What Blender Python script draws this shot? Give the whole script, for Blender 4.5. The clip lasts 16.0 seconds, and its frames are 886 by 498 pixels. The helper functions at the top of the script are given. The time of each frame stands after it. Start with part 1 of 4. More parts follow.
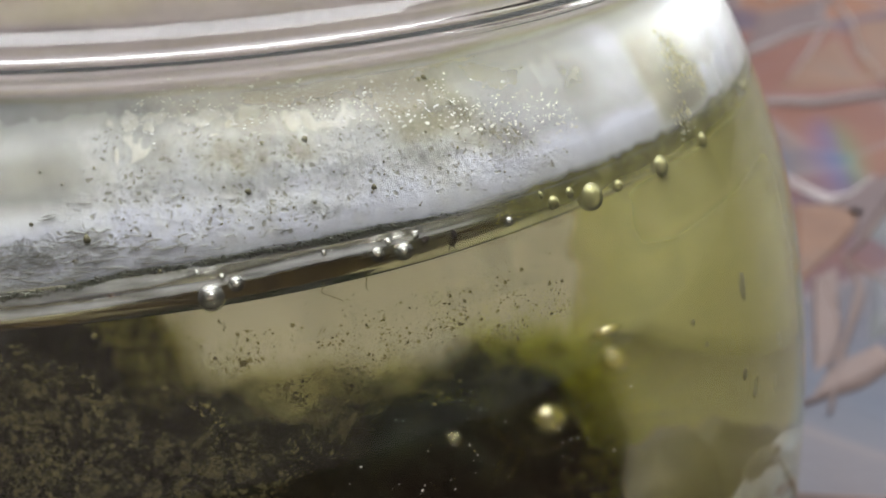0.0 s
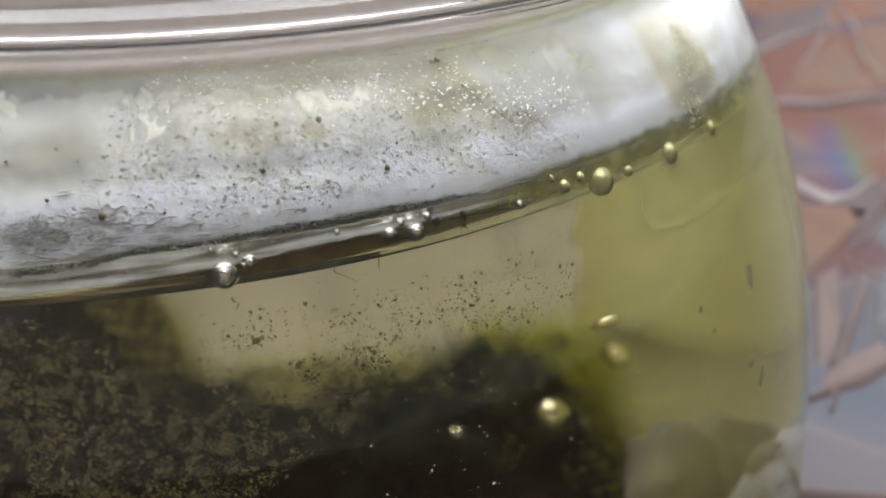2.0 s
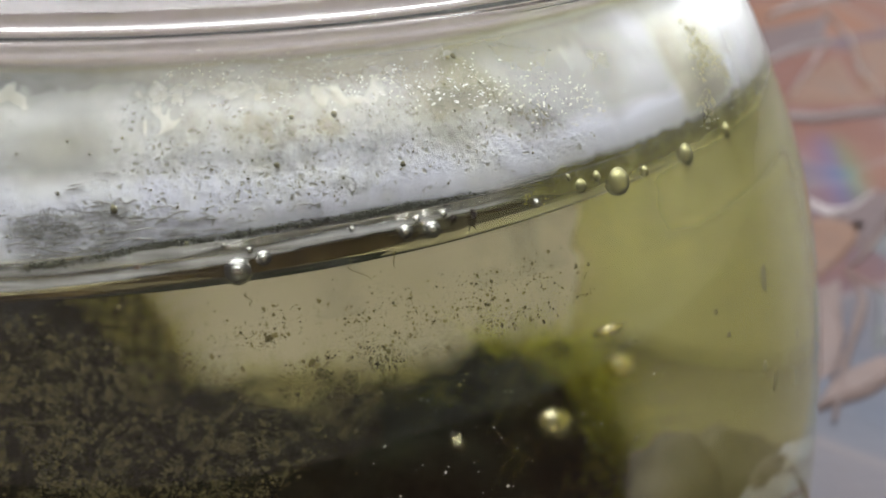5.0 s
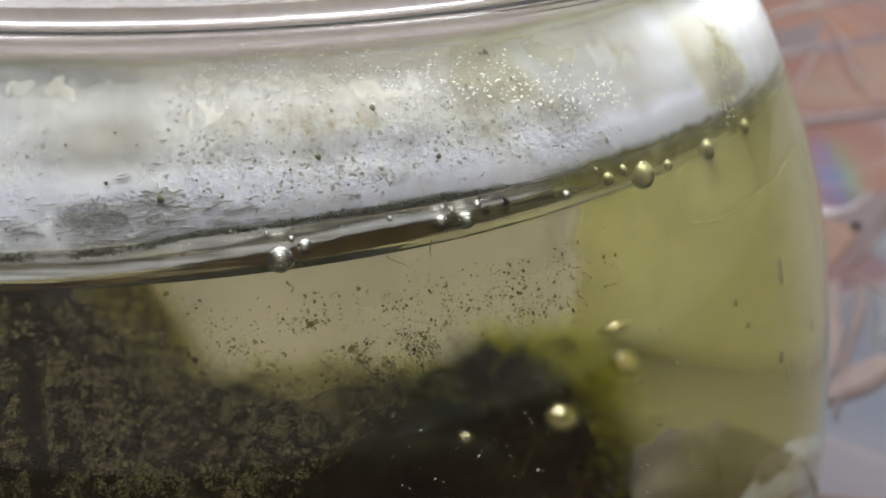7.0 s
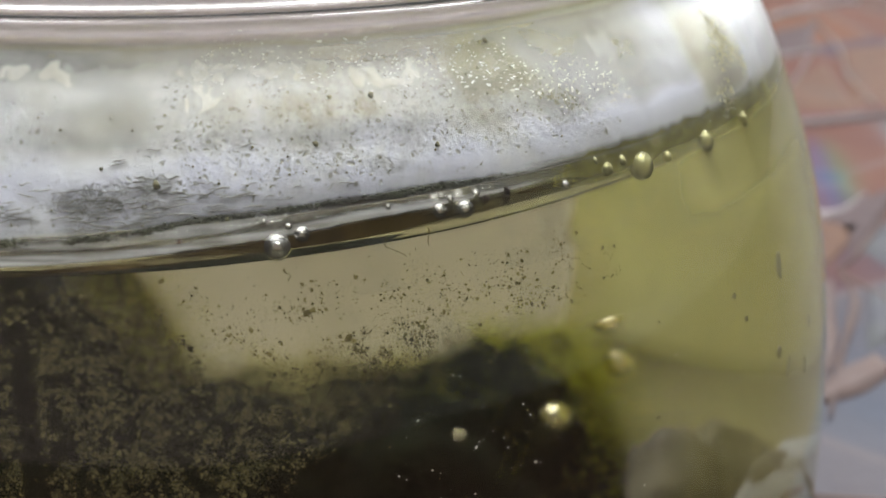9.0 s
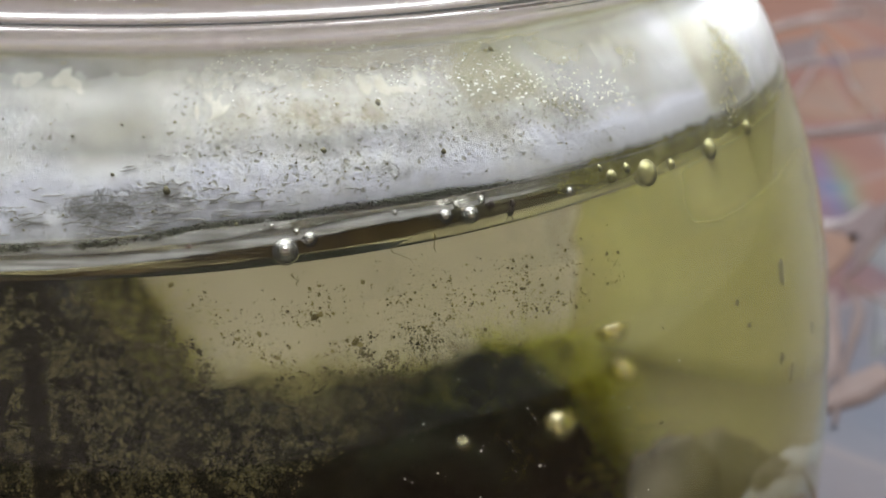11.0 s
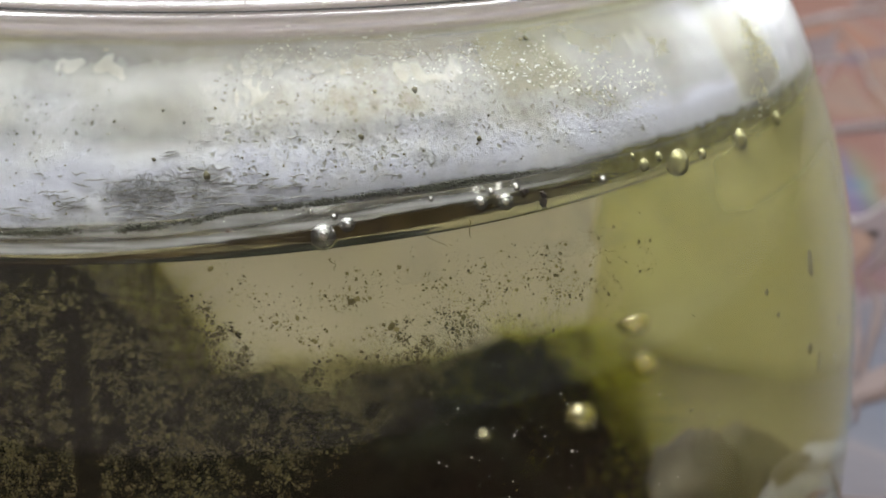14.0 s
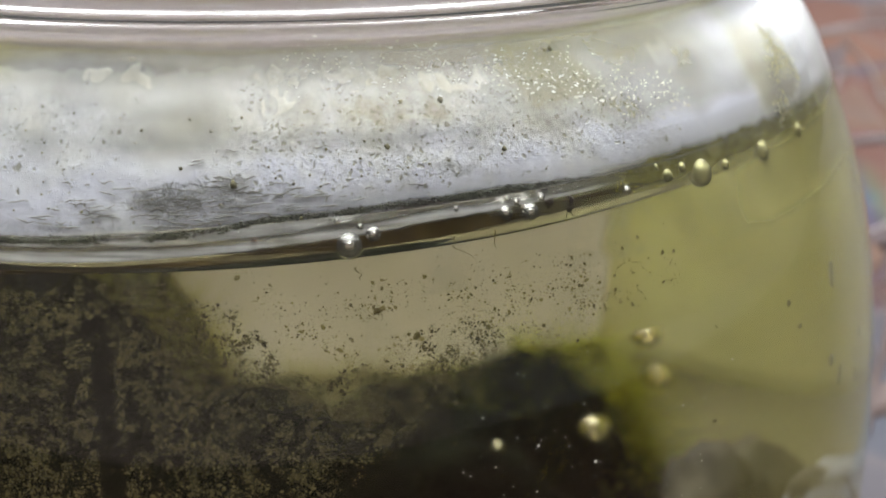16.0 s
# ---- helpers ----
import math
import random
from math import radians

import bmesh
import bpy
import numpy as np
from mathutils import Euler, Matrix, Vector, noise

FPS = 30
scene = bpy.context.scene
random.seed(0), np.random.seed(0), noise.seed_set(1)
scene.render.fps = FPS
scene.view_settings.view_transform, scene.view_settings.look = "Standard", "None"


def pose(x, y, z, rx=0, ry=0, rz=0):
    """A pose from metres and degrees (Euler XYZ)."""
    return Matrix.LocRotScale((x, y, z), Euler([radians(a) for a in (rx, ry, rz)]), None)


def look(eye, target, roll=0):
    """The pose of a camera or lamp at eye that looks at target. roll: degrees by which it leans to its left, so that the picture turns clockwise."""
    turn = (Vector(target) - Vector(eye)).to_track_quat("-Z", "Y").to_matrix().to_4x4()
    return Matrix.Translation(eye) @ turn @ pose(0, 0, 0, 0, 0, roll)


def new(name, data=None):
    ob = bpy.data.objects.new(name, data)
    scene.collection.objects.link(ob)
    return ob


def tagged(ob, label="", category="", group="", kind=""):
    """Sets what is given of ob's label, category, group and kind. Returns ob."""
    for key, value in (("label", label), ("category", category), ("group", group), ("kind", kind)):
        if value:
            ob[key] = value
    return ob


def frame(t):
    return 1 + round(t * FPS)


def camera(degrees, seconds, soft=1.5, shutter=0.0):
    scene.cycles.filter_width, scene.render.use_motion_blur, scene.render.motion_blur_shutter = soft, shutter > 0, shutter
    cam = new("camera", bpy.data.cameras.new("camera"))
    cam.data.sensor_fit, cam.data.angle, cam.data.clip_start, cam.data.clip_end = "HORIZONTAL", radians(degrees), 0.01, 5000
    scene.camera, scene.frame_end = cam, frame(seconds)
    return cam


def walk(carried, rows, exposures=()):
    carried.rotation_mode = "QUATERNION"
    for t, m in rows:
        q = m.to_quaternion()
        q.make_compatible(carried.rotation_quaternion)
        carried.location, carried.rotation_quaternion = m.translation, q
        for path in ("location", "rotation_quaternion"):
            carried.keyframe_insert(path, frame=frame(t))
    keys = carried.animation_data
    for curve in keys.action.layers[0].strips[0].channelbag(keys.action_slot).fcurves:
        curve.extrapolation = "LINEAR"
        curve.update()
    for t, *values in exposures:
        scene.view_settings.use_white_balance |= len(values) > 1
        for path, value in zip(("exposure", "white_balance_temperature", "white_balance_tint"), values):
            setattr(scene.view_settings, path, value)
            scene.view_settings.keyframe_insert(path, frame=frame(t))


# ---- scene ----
WATER = 0.061  # height of the waterline ring over the tabletop
cam = camera(40.84, 16.0, 1.6)
ROWS = [
    (0.0, 0.04336, -0.10128, 0.02917, 64.984, 1.461, 10.455),
    (0.5, 0.04314, -0.10177, 0.02901, 65.055, 1.299, 10.551),
    (1.0, 0.04300, -0.10231, 0.02940, 65.229, 1.201, 10.547),
    (1.5, 0.04282, -0.10190, 0.02853, 65.049, 1.127, 10.779),
    (2.0, 0.04273, -0.10232, 0.02823, 65.110, 0.918, 10.621),
    (2.5, 0.04279, -0.10239, 0.02796, 65.348, 0.804, 10.476),
    (3.0, 0.04170, -0.10206, 0.02724, 65.268, 0.775, 10.782),
    (5.5, 0.04097, -0.10214, 0.02687, 65.935, 0.266, 10.321),
    (6.0, 0.04034, -0.10279, 0.02708, 65.686, 0.116, 10.277),
    (6.5, 0.03997, -0.10353, 0.02704, 65.745, 0.042, 10.000),
    (7.0, 0.03901, -0.10479, 0.02698, 66.056, 0.033, 9.977),
    (7.5, 0.03842, -0.10463, 0.02629, 65.885, -0.083, 10.092),
    (8.0, 0.03804, -0.10428, 0.02628, 65.657, -0.275, 10.293),
    (8.5, 0.03880, -0.10408, 0.02621, 65.914, -0.484, 9.794),
    (9.0, 0.03860, -0.10466, 0.02596, 66.234, -0.376, 9.718),
    (11.5, 0.03869, -0.10622, 0.02603, 66.761, -0.433, 10.204),
    (12.0, 0.03624, -0.10723, 0.02573, 66.352, -0.303, 10.848),
    (12.5, 0.03772, -0.10713, 0.02600, 66.248, -0.547, 10.815),
    (13.0, 0.03836, -0.10771, 0.02583, 66.643, -0.480, 10.398),
    (13.5, 0.03771, -0.10708, 0.02537, 66.524, -0.542, 10.713),
    (14.0, 0.03752, -0.10677, 0.02566, 66.653, -0.480, 10.650),
    (14.5, 0.03743, -0.10745, 0.02585, 66.617, -0.432, 10.878),
    (15.0, 0.03759, -0.10867, 0.02633, 66.993, -0.287, 10.722),
    (15.5, 0.03600, -0.10841, 0.02611, 66.598, -0.505, 10.979),
    (16.0, 0.03636, -0.10711, 0.02558, 67.205, -0.544, 10.923),
]
walk(cam, [(t, pose(x, y, z + WATER, rx, ry, rz)) for t, x, y, z, rx, ry, rz in ROWS])
cam.data.dof.use_dof = True
cam.data.dof.focus_distance = 0.072
cam.data.dof.aperture_fstop = 46

# ---- light: daylight through a window of the room ----
world = bpy.data.worlds.new("sky")
scene.world = world
world.use_nodes = True
wn = world.node_tree.nodes
sky = wn.new("ShaderNodeTexSky")
sky.sky_type, sky.sun_disc = "NISHITA", False
sky.sun_elevation, sky.sun_rotation = radians(35), radians(120)
world.node_tree.links.new(sky.outputs[0], wn["Background"].inputs[0])
wn["Background"].inputs[1].default_value = 0.10
lamp = bpy.data.lights.new("window_light", "AREA")
lamp.shape, lamp.size, lamp.size_y, lamp.energy, lamp.color = "RECTANGLE", 1.6, 0.85, 36.0, (0.96, 0.98, 1.0)
new("window_light", lamp).matrix_world = look((1.25, 1.92, 1.22), (1.25, 0.0, 1.22))
# overhead light read from the bubbles' top highlights; the skylight itself is unseen
roof_lamp = bpy.data.lights.new("skylight", "AREA")
roof_lamp.shape, roof_lamp.size, roof_lamp.size_y, roof_lamp.energy, roof_lamp.color = "RECTANGLE", 2.1, 1.25, 81.0, (0.96, 0.98, 1.0)
new("skylight", roof_lamp).matrix_world = look((-0.3, 0.275, 1.72), (-0.3, 0.275, 0.0))
scene.view_settings.exposure = 0.0


# ---- materials ----
def material(name):
    m = bpy.data.materials.new(name)
    m.use_nodes = True
    nt = m.node_tree
    nt.nodes.clear()
    out = nt.nodes.new("ShaderNodeOutputMaterial")
    return m, nt, out


def node(nt, kind, **values):
    n = nt.nodes.new(kind)
    for k, v in values.items():
        n.inputs[k.replace("_", " ")].default_value = v
    return n


def ramp(nt, source, stops):
    r = nt.nodes.new("ShaderNodeValToRGB")
    el = r.color_ramp.elements
    while len(el) < len(stops):
        el.new(0.5)
    for e, (p, c) in zip(el, stops):
        e.position = p
        e.color = (*c, 1) if len(c) == 3 else c
    nt.links.new(source, r.inputs[0])
    return r.outputs[0]


def noise_tex(nt, scale, detail=5, rough=0.6, distort=0.0):
    c = nt.nodes.new("ShaderNodeTexCoord")
    n = node(nt, "ShaderNodeTexNoise", Scale=scale, Detail=detail, Roughness=rough, Distortion=distort)
    nt.links.new(c.outputs["Object"], n.inputs["Vector"])
    return n.outputs[0]


def cells(nt, scale, feature="F1"):
    c = nt.nodes.new("ShaderNodeTexCoord")
    n = nt.nodes.new("ShaderNodeTexVoronoi")
    n.feature = feature
    n.inputs["Scale"].default_value = scale
    nt.links.new(c.outputs["Object"], n.inputs["Vector"])
    return n


def bump(nt, source, target, distance, strength=1.0):
    b = node(nt, "ShaderNodeBump", Strength=strength, Distance=distance)
    nt.links.new(source, b.inputs["Height"])
    nt.links.new(b.outputs[0], target.inputs["Normal"])


def calc(nt, op, a, b=None, clamp=False):
    n = nt.nodes.new("ShaderNodeMath")
    n.operation, n.use_clamp = op, clamp
    for i, v in enumerate((a, b)):
        if v is None:
            continue
        if isinstance(v, (int, float)):
            n.inputs[i].default_value = v
        else:
            nt.links.new(v, n.inputs[i])
    return n.outputs[0]


def mixed(nt, fac, a, b):
    m = nt.nodes.new("ShaderNodeMixShader")
    if isinstance(fac, (int, float)):
        m.inputs[0].default_value = fac
    else:
        nt.links.new(fac, m.inputs[0])
    nt.links.new(a, m.inputs[1])
    nt.links.new(b, m.inputs[2])
    return m.outputs[0]


def plain(name, stops, scale, roughness=0.7, bump_mm=0.0, island=0.0, metallic=0.0, translucent=0.0, shine=0.5):
    """Noise-coloured solid; island: how much each loose piece differs; translucent: share of light let through."""
    m, nt, out = material(name)
    p = node(nt, "ShaderNodeBsdfPrincipled", Roughness=roughness, Metallic=metallic)
    p.inputs["Specular IOR Level"].default_value = shine
    n = noise_tex(nt, scale)
    src = n
    if island:
        g = nt.nodes.new("ShaderNodeNewGeometry")
        src = calc(nt, "ADD", calc(nt, "MULTIPLY", n, 1 - island), calc(nt, "MULTIPLY", g.outputs["Random Per Island"], island))
    col = ramp(nt, src, stops)
    nt.links.new(col, p.inputs["Base Color"])
    if bump_mm:
        bump(nt, noise_tex(nt, scale * 3), p, bump_mm * 1e-3)
    sh = p.outputs[0]
    if translucent:
        t = nt.nodes.new("ShaderNodeBsdfTranslucent")
        nt.links.new(col, t.inputs[0])
        sh = mixed(nt, translucent, sh, t.outputs[0])
    nt.links.new(sh, out.inputs[0])
    return m


def clear(name, ior, colour=(1, 1, 1), roughness=0.0, wave=0.0, scale=60):
    m, nt, out = material(name)
    g = node(nt, "ShaderNodeBsdfGlass", IOR=ior, Roughness=roughness)
    g.inputs["Color"].default_value = (*colour, 1)
    if wave:
        bump(nt, noise_tex(nt, scale, 3), g, wave * 1e-3)
    nt.links.new(g.outputs[0], out.inputs[0])
    return m


GLASS = clear("jar_glass", 1.46, (0.985, 0.99, 0.985), 0.0, 0.012, 45)


def hazy(name, ior, colour, rough):
    """Glass under a thin haze of dried spray: what it mirrors is spread wide, the view through stays clear."""
    m, nt, out = material(name)
    g = node(nt, "ShaderNodeBsdfRefraction", IOR=ior, Roughness=0.0)
    g.inputs["Color"].default_value = (*colour, 1)
    h = node(nt, "ShaderNodeBsdfGlossy", Roughness=rough)
    f = node(nt, "ShaderNodeFresnel", IOR=ior)
    bump(nt, noise_tex(nt, 45, 3), g, 0.00003)
    nt.links.new(mixed(nt, calc(nt, "MULTIPLY", f.outputs[0], 1.2, True), g.outputs[0], h.outputs[0]), out.inputs[0])
    return m


DULL_GLASS = hazy("hazy_glass", 1.46, (0.98, 0.985, 0.98), 0.36)
WATER_MAT = clear("pond_water", 1.33, (0.985, 0.98, 0.93))
def bubble_material(name, silver, tint=(1, 1, 1), rough=0.22):
    """Air in water: the rim throws back all light, which makes it silvery."""
    m, nt, out = material(name)
    g = node(nt, "ShaderNodeBsdfGlass", IOR=0.76, Roughness=0.0)
    g.inputs[0].default_value = (1.0, 0.97, 0.85, 1)
    s = node(nt, "ShaderNodeBsdfGlossy", Roughness=rough)
    s.inputs[0].default_value = (*tint, 1)
    nt.links.new(mixed(nt, silver, g.outputs[0], s.outputs[0]), out.inputs[0])
    return m


AIR = bubble_material("air_in_water", 0.72)
GREEN_AIR = bubble_material("air_in_slime", 0.42, (0.55, 0.53, 0.27), 0.45)
GAS = bubble_material("gas_in_algae", 0.3, (1.0, 0.92, 0.62), 0.2)
DROP = clear("droplet", 1.33)
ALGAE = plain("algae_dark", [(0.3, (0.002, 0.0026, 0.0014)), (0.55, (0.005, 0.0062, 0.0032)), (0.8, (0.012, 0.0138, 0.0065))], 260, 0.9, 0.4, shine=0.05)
FIBRE = plain("algae_fibre", [(0.2, (0.26, 0.26, 0.024)), (0.5, (0.50, 0.49, 0.05)), (0.8, (0.72, 0.69, 0.12))], 200, 0.8, 0, 0.5, 0, 0.75, 0.05)
MOSS = plain("moss_green", [(0.2, (0.24, 0.22, 0.04)), (0.5, (0.42, 0.39, 0.08)), (0.8, (0.60, 0.56, 0.18))], 400, 0.8, 0, 0.6, 0, 0.7, 0.05)
YELLOW_FIBRE = plain("yellow_fibre", [(0.2, (0.30, 0.27, 0.07)), (0.5, (0.46, 0.42, 0.12)), (0.8, (0.62, 0.58, 0.21))], 200, 0.8, 0, 0.5, 0, 0.8, 0.05)
TAN_FIBRE = plain("tan_fibre", [(0.2, (0.24, 0.21, 0.075)), (0.5, (0.42, 0.375, 0.15)), (0.8, (0.58, 0.52, 0.25))], 200, 0.8, 0, 0.5, 0, 0.5, 0.05)
# also colours the painted shaded side of the paler filaments
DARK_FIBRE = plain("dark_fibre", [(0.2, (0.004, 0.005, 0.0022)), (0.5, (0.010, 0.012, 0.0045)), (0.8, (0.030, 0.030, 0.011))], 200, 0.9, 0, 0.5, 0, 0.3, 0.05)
FLAKE = plain("algae_flake", [(0.2, (0.034, 0.030, 0.012)), (0.5, (0.095, 0.082, 0.034)), (0.8, (0.19, 0.166, 0.072))], 500, 0.8, 0.02, 0.6, 0, 0.3, 0.1)
SPECK = plain("brown_speck", [(0.2, (0.085, 0.070, 0.027)), (0.5, (0.19, 0.158, 0.062)), (0.8, (0.31, 0.265, 0.11))], 500, 0.8, 0, 0.6, 0, 0.5, 0.1)
DARK_GREEN = plain("dark_green", [(0.3, (0.012, 0.014, 0.006)), (0.7, (0.05, 0.055, 0.025))], 700, 0.5, 0, 0.5)
DEBRIS = plain("dark_debris", [(0.3, (0.008, 0.005, 0.004)), (0.7, (0.035, 0.018, 0.012))], 900, 0.6, 0.03)
BROWN = plain("brown_debris", [(0.3, (0.06, 0.025, 0.012)), (0.7, (0.16, 0.075, 0.035))], 900, 0.6, 0.03)
SMEAR = plain("grey_smear", [(0.3, (0.12, 0.112, 0.055)), (0.7, (0.23, 0.215, 0.11))], 900, 0.8, 0.02, 0.4, 0, 0.4)
STONE = plain("brown_stone", [(0.3, (0.035, 0.030, 0.018)), (0.55, (0.08, 0.068, 0.042)), (0.8, (0.14, 0.12, 0.072))], 120, 0.85, 0.3)
DARK_STONE = plain("dark_stone", [(0.3, (0.03, 0.026, 0.014)), (0.55, (0.07, 0.060, 0.034)), (0.8, (0.13, 0.112, 0.064))], 160, 0.85, 0.3)
PALE_STONE = plain("white_stone", [(0.25, (0.12, 0.115, 0.085)), (0.45, (0.18, 0.18, 0.185)), (0.8, (0.28, 0.28, 0.305))], 160, 0.6, 0.15)
SEDIMENT = plain("sediment", [(0.3, (0.05, 0.042, 0.018)), (0.6, (0.10, 0.085, 0.04)), (0.85, (0.17, 0.145, 0.075))], 180, 0.95, 0.5)
PALE_SILT = plain("pale_silt", [(0.3, (0.50, 0.445, 0.31)), (0.5, (0.57, 0.505, 0.36)), (0.75, (0.63, 0.56, 0.41))], 70, 0.95, 0.1)
BANK = plain("olive_silt", [(0.3, (0.095, 0.085, 0.035)), (0.5, (0.13, 0.118, 0.05)), (0.75, (0.175, 0.155, 0.07))], 70, 0.95, 0.1)
PIT = plain("olive_grain", [(0.3, (0.12, 0.11, 0.06)), (0.7, (0.30, 0.28, 0.16))], 900, 0.8, 0, 0.6, 0, 0.3)
CRUMB = plain("white_crumb", [(0.3, (0.60, 0.59, 0.50)), (0.6, (0.78, 0.78, 0.74)), (0.8, (0.82, 0.82, 0.80))], 500, 0.8, 0, 0.5, 0, 0.15, 0.15)
FOLD = plain("grey_fold", [(0.3, (0.21, 0.21, 0.185)), (0.7, (0.42, 0.42, 0.385))], 700, 0.6, 0, 0, 0, 0.3)
GRIME = plain("olive_grime", [(0.3, (0.52, 0.50, 0.30)), (0.7, (0.72, 0.70, 0.52))], 600, 0.8, 0, 0.5, 0, 0.5, 0.3)
PLASTER = plain("wall_plaster", [(0.3, (0.40, 0.385, 0.36)), (0.7, (0.48, 0.46, 0.43))], 6, 0.9, 0.4)
# colours of unseen surfaces, picked to tint and tone the neck's reflections
DARK_WALL = plain("brown_plaster", [(0.3, (0.26, 0.20, 0.18)), (0.7, (0.33, 0.26, 0.235))], 6, 0.9, 0.4)
PINK_WALL = plain("pink_plaster", [(0.3, (0.42, 0.34, 0.32)), (0.7, (0.50, 0.41, 0.385))], 6, 0.9, 0.4)
WOOD = plain("table_wood", [(0.3, (0.030, 0.017, 0.010)), (0.7, (0.065, 0.038, 0.022))], 14, 0.5, 0.2)


def scum_material():
    """A milky dried film; its thickness is stored with the mesh, and thin places let the view through."""
    m, nt, out = material("scum_film")

    def stored(key):
        n = nt.nodes.new("ShaderNodeAttribute")
        n.attribute_name = key
        return n.outputs["Fac"]

    def blend(fac, a, b):
        n = nt.nodes.new("ShaderNodeMix")
        n.data_type = "RGBA"
        nt.links.new(fac, n.inputs["Factor"])
        for v, slot in ((a, "A"), (b, "B")):
            if isinstance(v, tuple):
                n.inputs[slot].default_value = (*v, 1)
            else:
                nt.links.new(v, n.inputs[slot])
        return n.outputs["Result"]

    lay, grain, tone, slip = stored("cover"), stored("grain"), stored("tone"), stored("slip")
    fine, mid = noise_tex(nt, 2400, 4, 0.65), noise_tex(nt, 480, 5, 0.65)
    place = nt.nodes.new("ShaderNodeTexCoord")
    wander = node(nt, "ShaderNodeTexNoise", Scale=1500.0, Detail=3.0)
    nt.links.new(place.outputs["Object"], wander.inputs["Vector"])
    shift = nt.nodes.new("ShaderNodeVectorMath")
    shift.operation = "MULTIPLY_ADD"
    nt.links.new(wander.outputs["Color"], shift.inputs[0])
    shift.inputs[1].default_value = (0.0009, 0.0009, 0.0009)
    nt.links.new(place.outputs["Object"], shift.inputs[2])

    def pits(scale, largest, share):
        """Spots of uneven size where the film has dried open: the hollow and its raised rim."""
        v = nt.nodes.new("ShaderNodeTexVoronoi")
        v.inputs["Scale"].default_value = scale
        nt.links.new(shift.outputs[0], v.inputs["Vector"])
        rgb = nt.nodes.new("ShaderNodeSeparateColor")
        nt.links.new(v.outputs["Color"], rgb.inputs[0])
        there = calc(nt, "LESS_THAN", rgb.outputs[1], calc(nt, "MULTIPLY", grain, share))
        size = calc(nt, "MULTIPLY", calc(nt, "ADD", calc(nt, "MULTIPLY", rgb.outputs[0], 0.75), 0.25), largest)
        d = calc(nt, "DIVIDE", v.outputs["Distance"], size)
        hollow = calc(nt, "MULTIPLY", ramp(nt, d, [(0.55, (1, 1, 1)), (1.0, (0, 0, 0))]), there)
        rim = calc(nt, "MULTIPLY", ramp(nt, calc(nt, "MULTIPLY", d, 0.5), [(0.35, (0, 0, 0)), (0.55, (1, 1, 1)), (0.95, (0, 0, 0))]), there)
        return hollow, rim

    h1, r1 = pits(2300, 0.42, 0.95)
    h2, r2 = pits(1250, 0.32, 0.34)
    h3, r3 = pits(4000, 0.45, 0.95)
    hollow = calc(nt, "MAXIMUM", h1, calc(nt, "MAXIMUM", h2, calc(nt, "MULTIPLY", h3, 0.7)))
    rim = calc(nt, "MAXIMUM", r1, calc(nt, "MAXIMUM", r2, r3))
    crumbly = calc(nt, "ADD", calc(nt, "MULTIPLY", grain, 0.5), 0.12)
    cover = calc(nt, "ADD", lay, calc(nt, "MULTIPLY", calc(nt, "SUBTRACT", mid, 0.5), 0.3))
    cover = calc(nt, "ADD", cover, calc(nt, "MULTIPLY", calc(nt, "SUBTRACT", fine, 0.5), crumbly), True)
    cover = calc(nt, "MULTIPLY", cover, ramp(nt, lay, [(0.0, (0, 0, 0)), (0.12, (1, 1, 1))]))
    shade = calc(nt, "ADD", tone, calc(nt, "MULTIPLY", calc(nt, "SUBTRACT", noise_tex(nt, 380, 6, 0.65), 0.5), calc(nt, "ADD", calc(nt, "MULTIPLY", grain, 0.55), 0.3)))
    shade = calc(nt, "SUBTRACT", shade, calc(nt, "MULTIPLY", rim, 0.14))
    col = ramp(nt, calc(nt, "MULTIPLY", shade, 0.5), [(0.0, (0.80, 0.82, 0.92)), (0.15, (0.80, 0.815, 0.83)), (0.3, (0.72, 0.72, 0.665)), (0.5, (0.55, 0.53, 0.40)), (0.9, (0.60, 0.515, 0.515))])
    col = blend(calc(nt, "MULTIPLY", hollow, 0.66), col, (0.24, 0.23, 0.12))
    # wavy folds where the wet film has slipped, their crease shade painted in dark
    wave = calc(nt, "ABSOLUTE", calc(nt, "SUBTRACT", noise_tex(nt, 900, 3, 0.6, 1.2), 0.5))
    fold = calc(nt, "MULTIPLY", ramp(nt, wave, [(0.0, (1, 1, 1)), (0.055, (0, 0, 0))]), slip)
    murk = calc(nt, "MULTIPLY", ramp(nt, noise_tex(nt, 700, 4, 0.6), [(0.40, (0, 0, 0)), (0.62, (1, 1, 1))]), slip)
    col = blend(calc(nt, "MAXIMUM", calc(nt, "MULTIPLY", fold, 0.7), calc(nt, "MULTIPLY", murk, 0.45), True), col, (0.13, 0.135, 0.095))
    d = nt.nodes.new("ShaderNodeBsdfDiffuse")
    t = nt.nodes.new("ShaderNodeBsdfTranslucent")
    g = node(nt, "ShaderNodeBsdfGlossy", Roughness=0.3)
    for s in (d, t):
        nt.links.new(col, s.inputs[0])
    height = calc(nt, "ADD", calc(nt, "MULTIPLY", calc(nt, "SUBTRACT", calc(nt, "MULTIPLY", rim, 0.4), hollow), 0.8), calc(nt, "ADD", mid, calc(nt, "MULTIPLY", fine, calc(nt, "ADD", calc(nt, "MULTIPLY", grain, 0.5), 0.1))))
    height = calc(nt, "SUBTRACT", height, calc(nt, "MULTIPLY", fold, 1.2))
    for s in (d, g):
        bump(nt, height, s, 0.00006, 1.0)
    film = mixed(nt, 0.36, d.outputs[0], t.outputs[0])
    film = mixed(nt, 0.05, film, g.outputs[0])
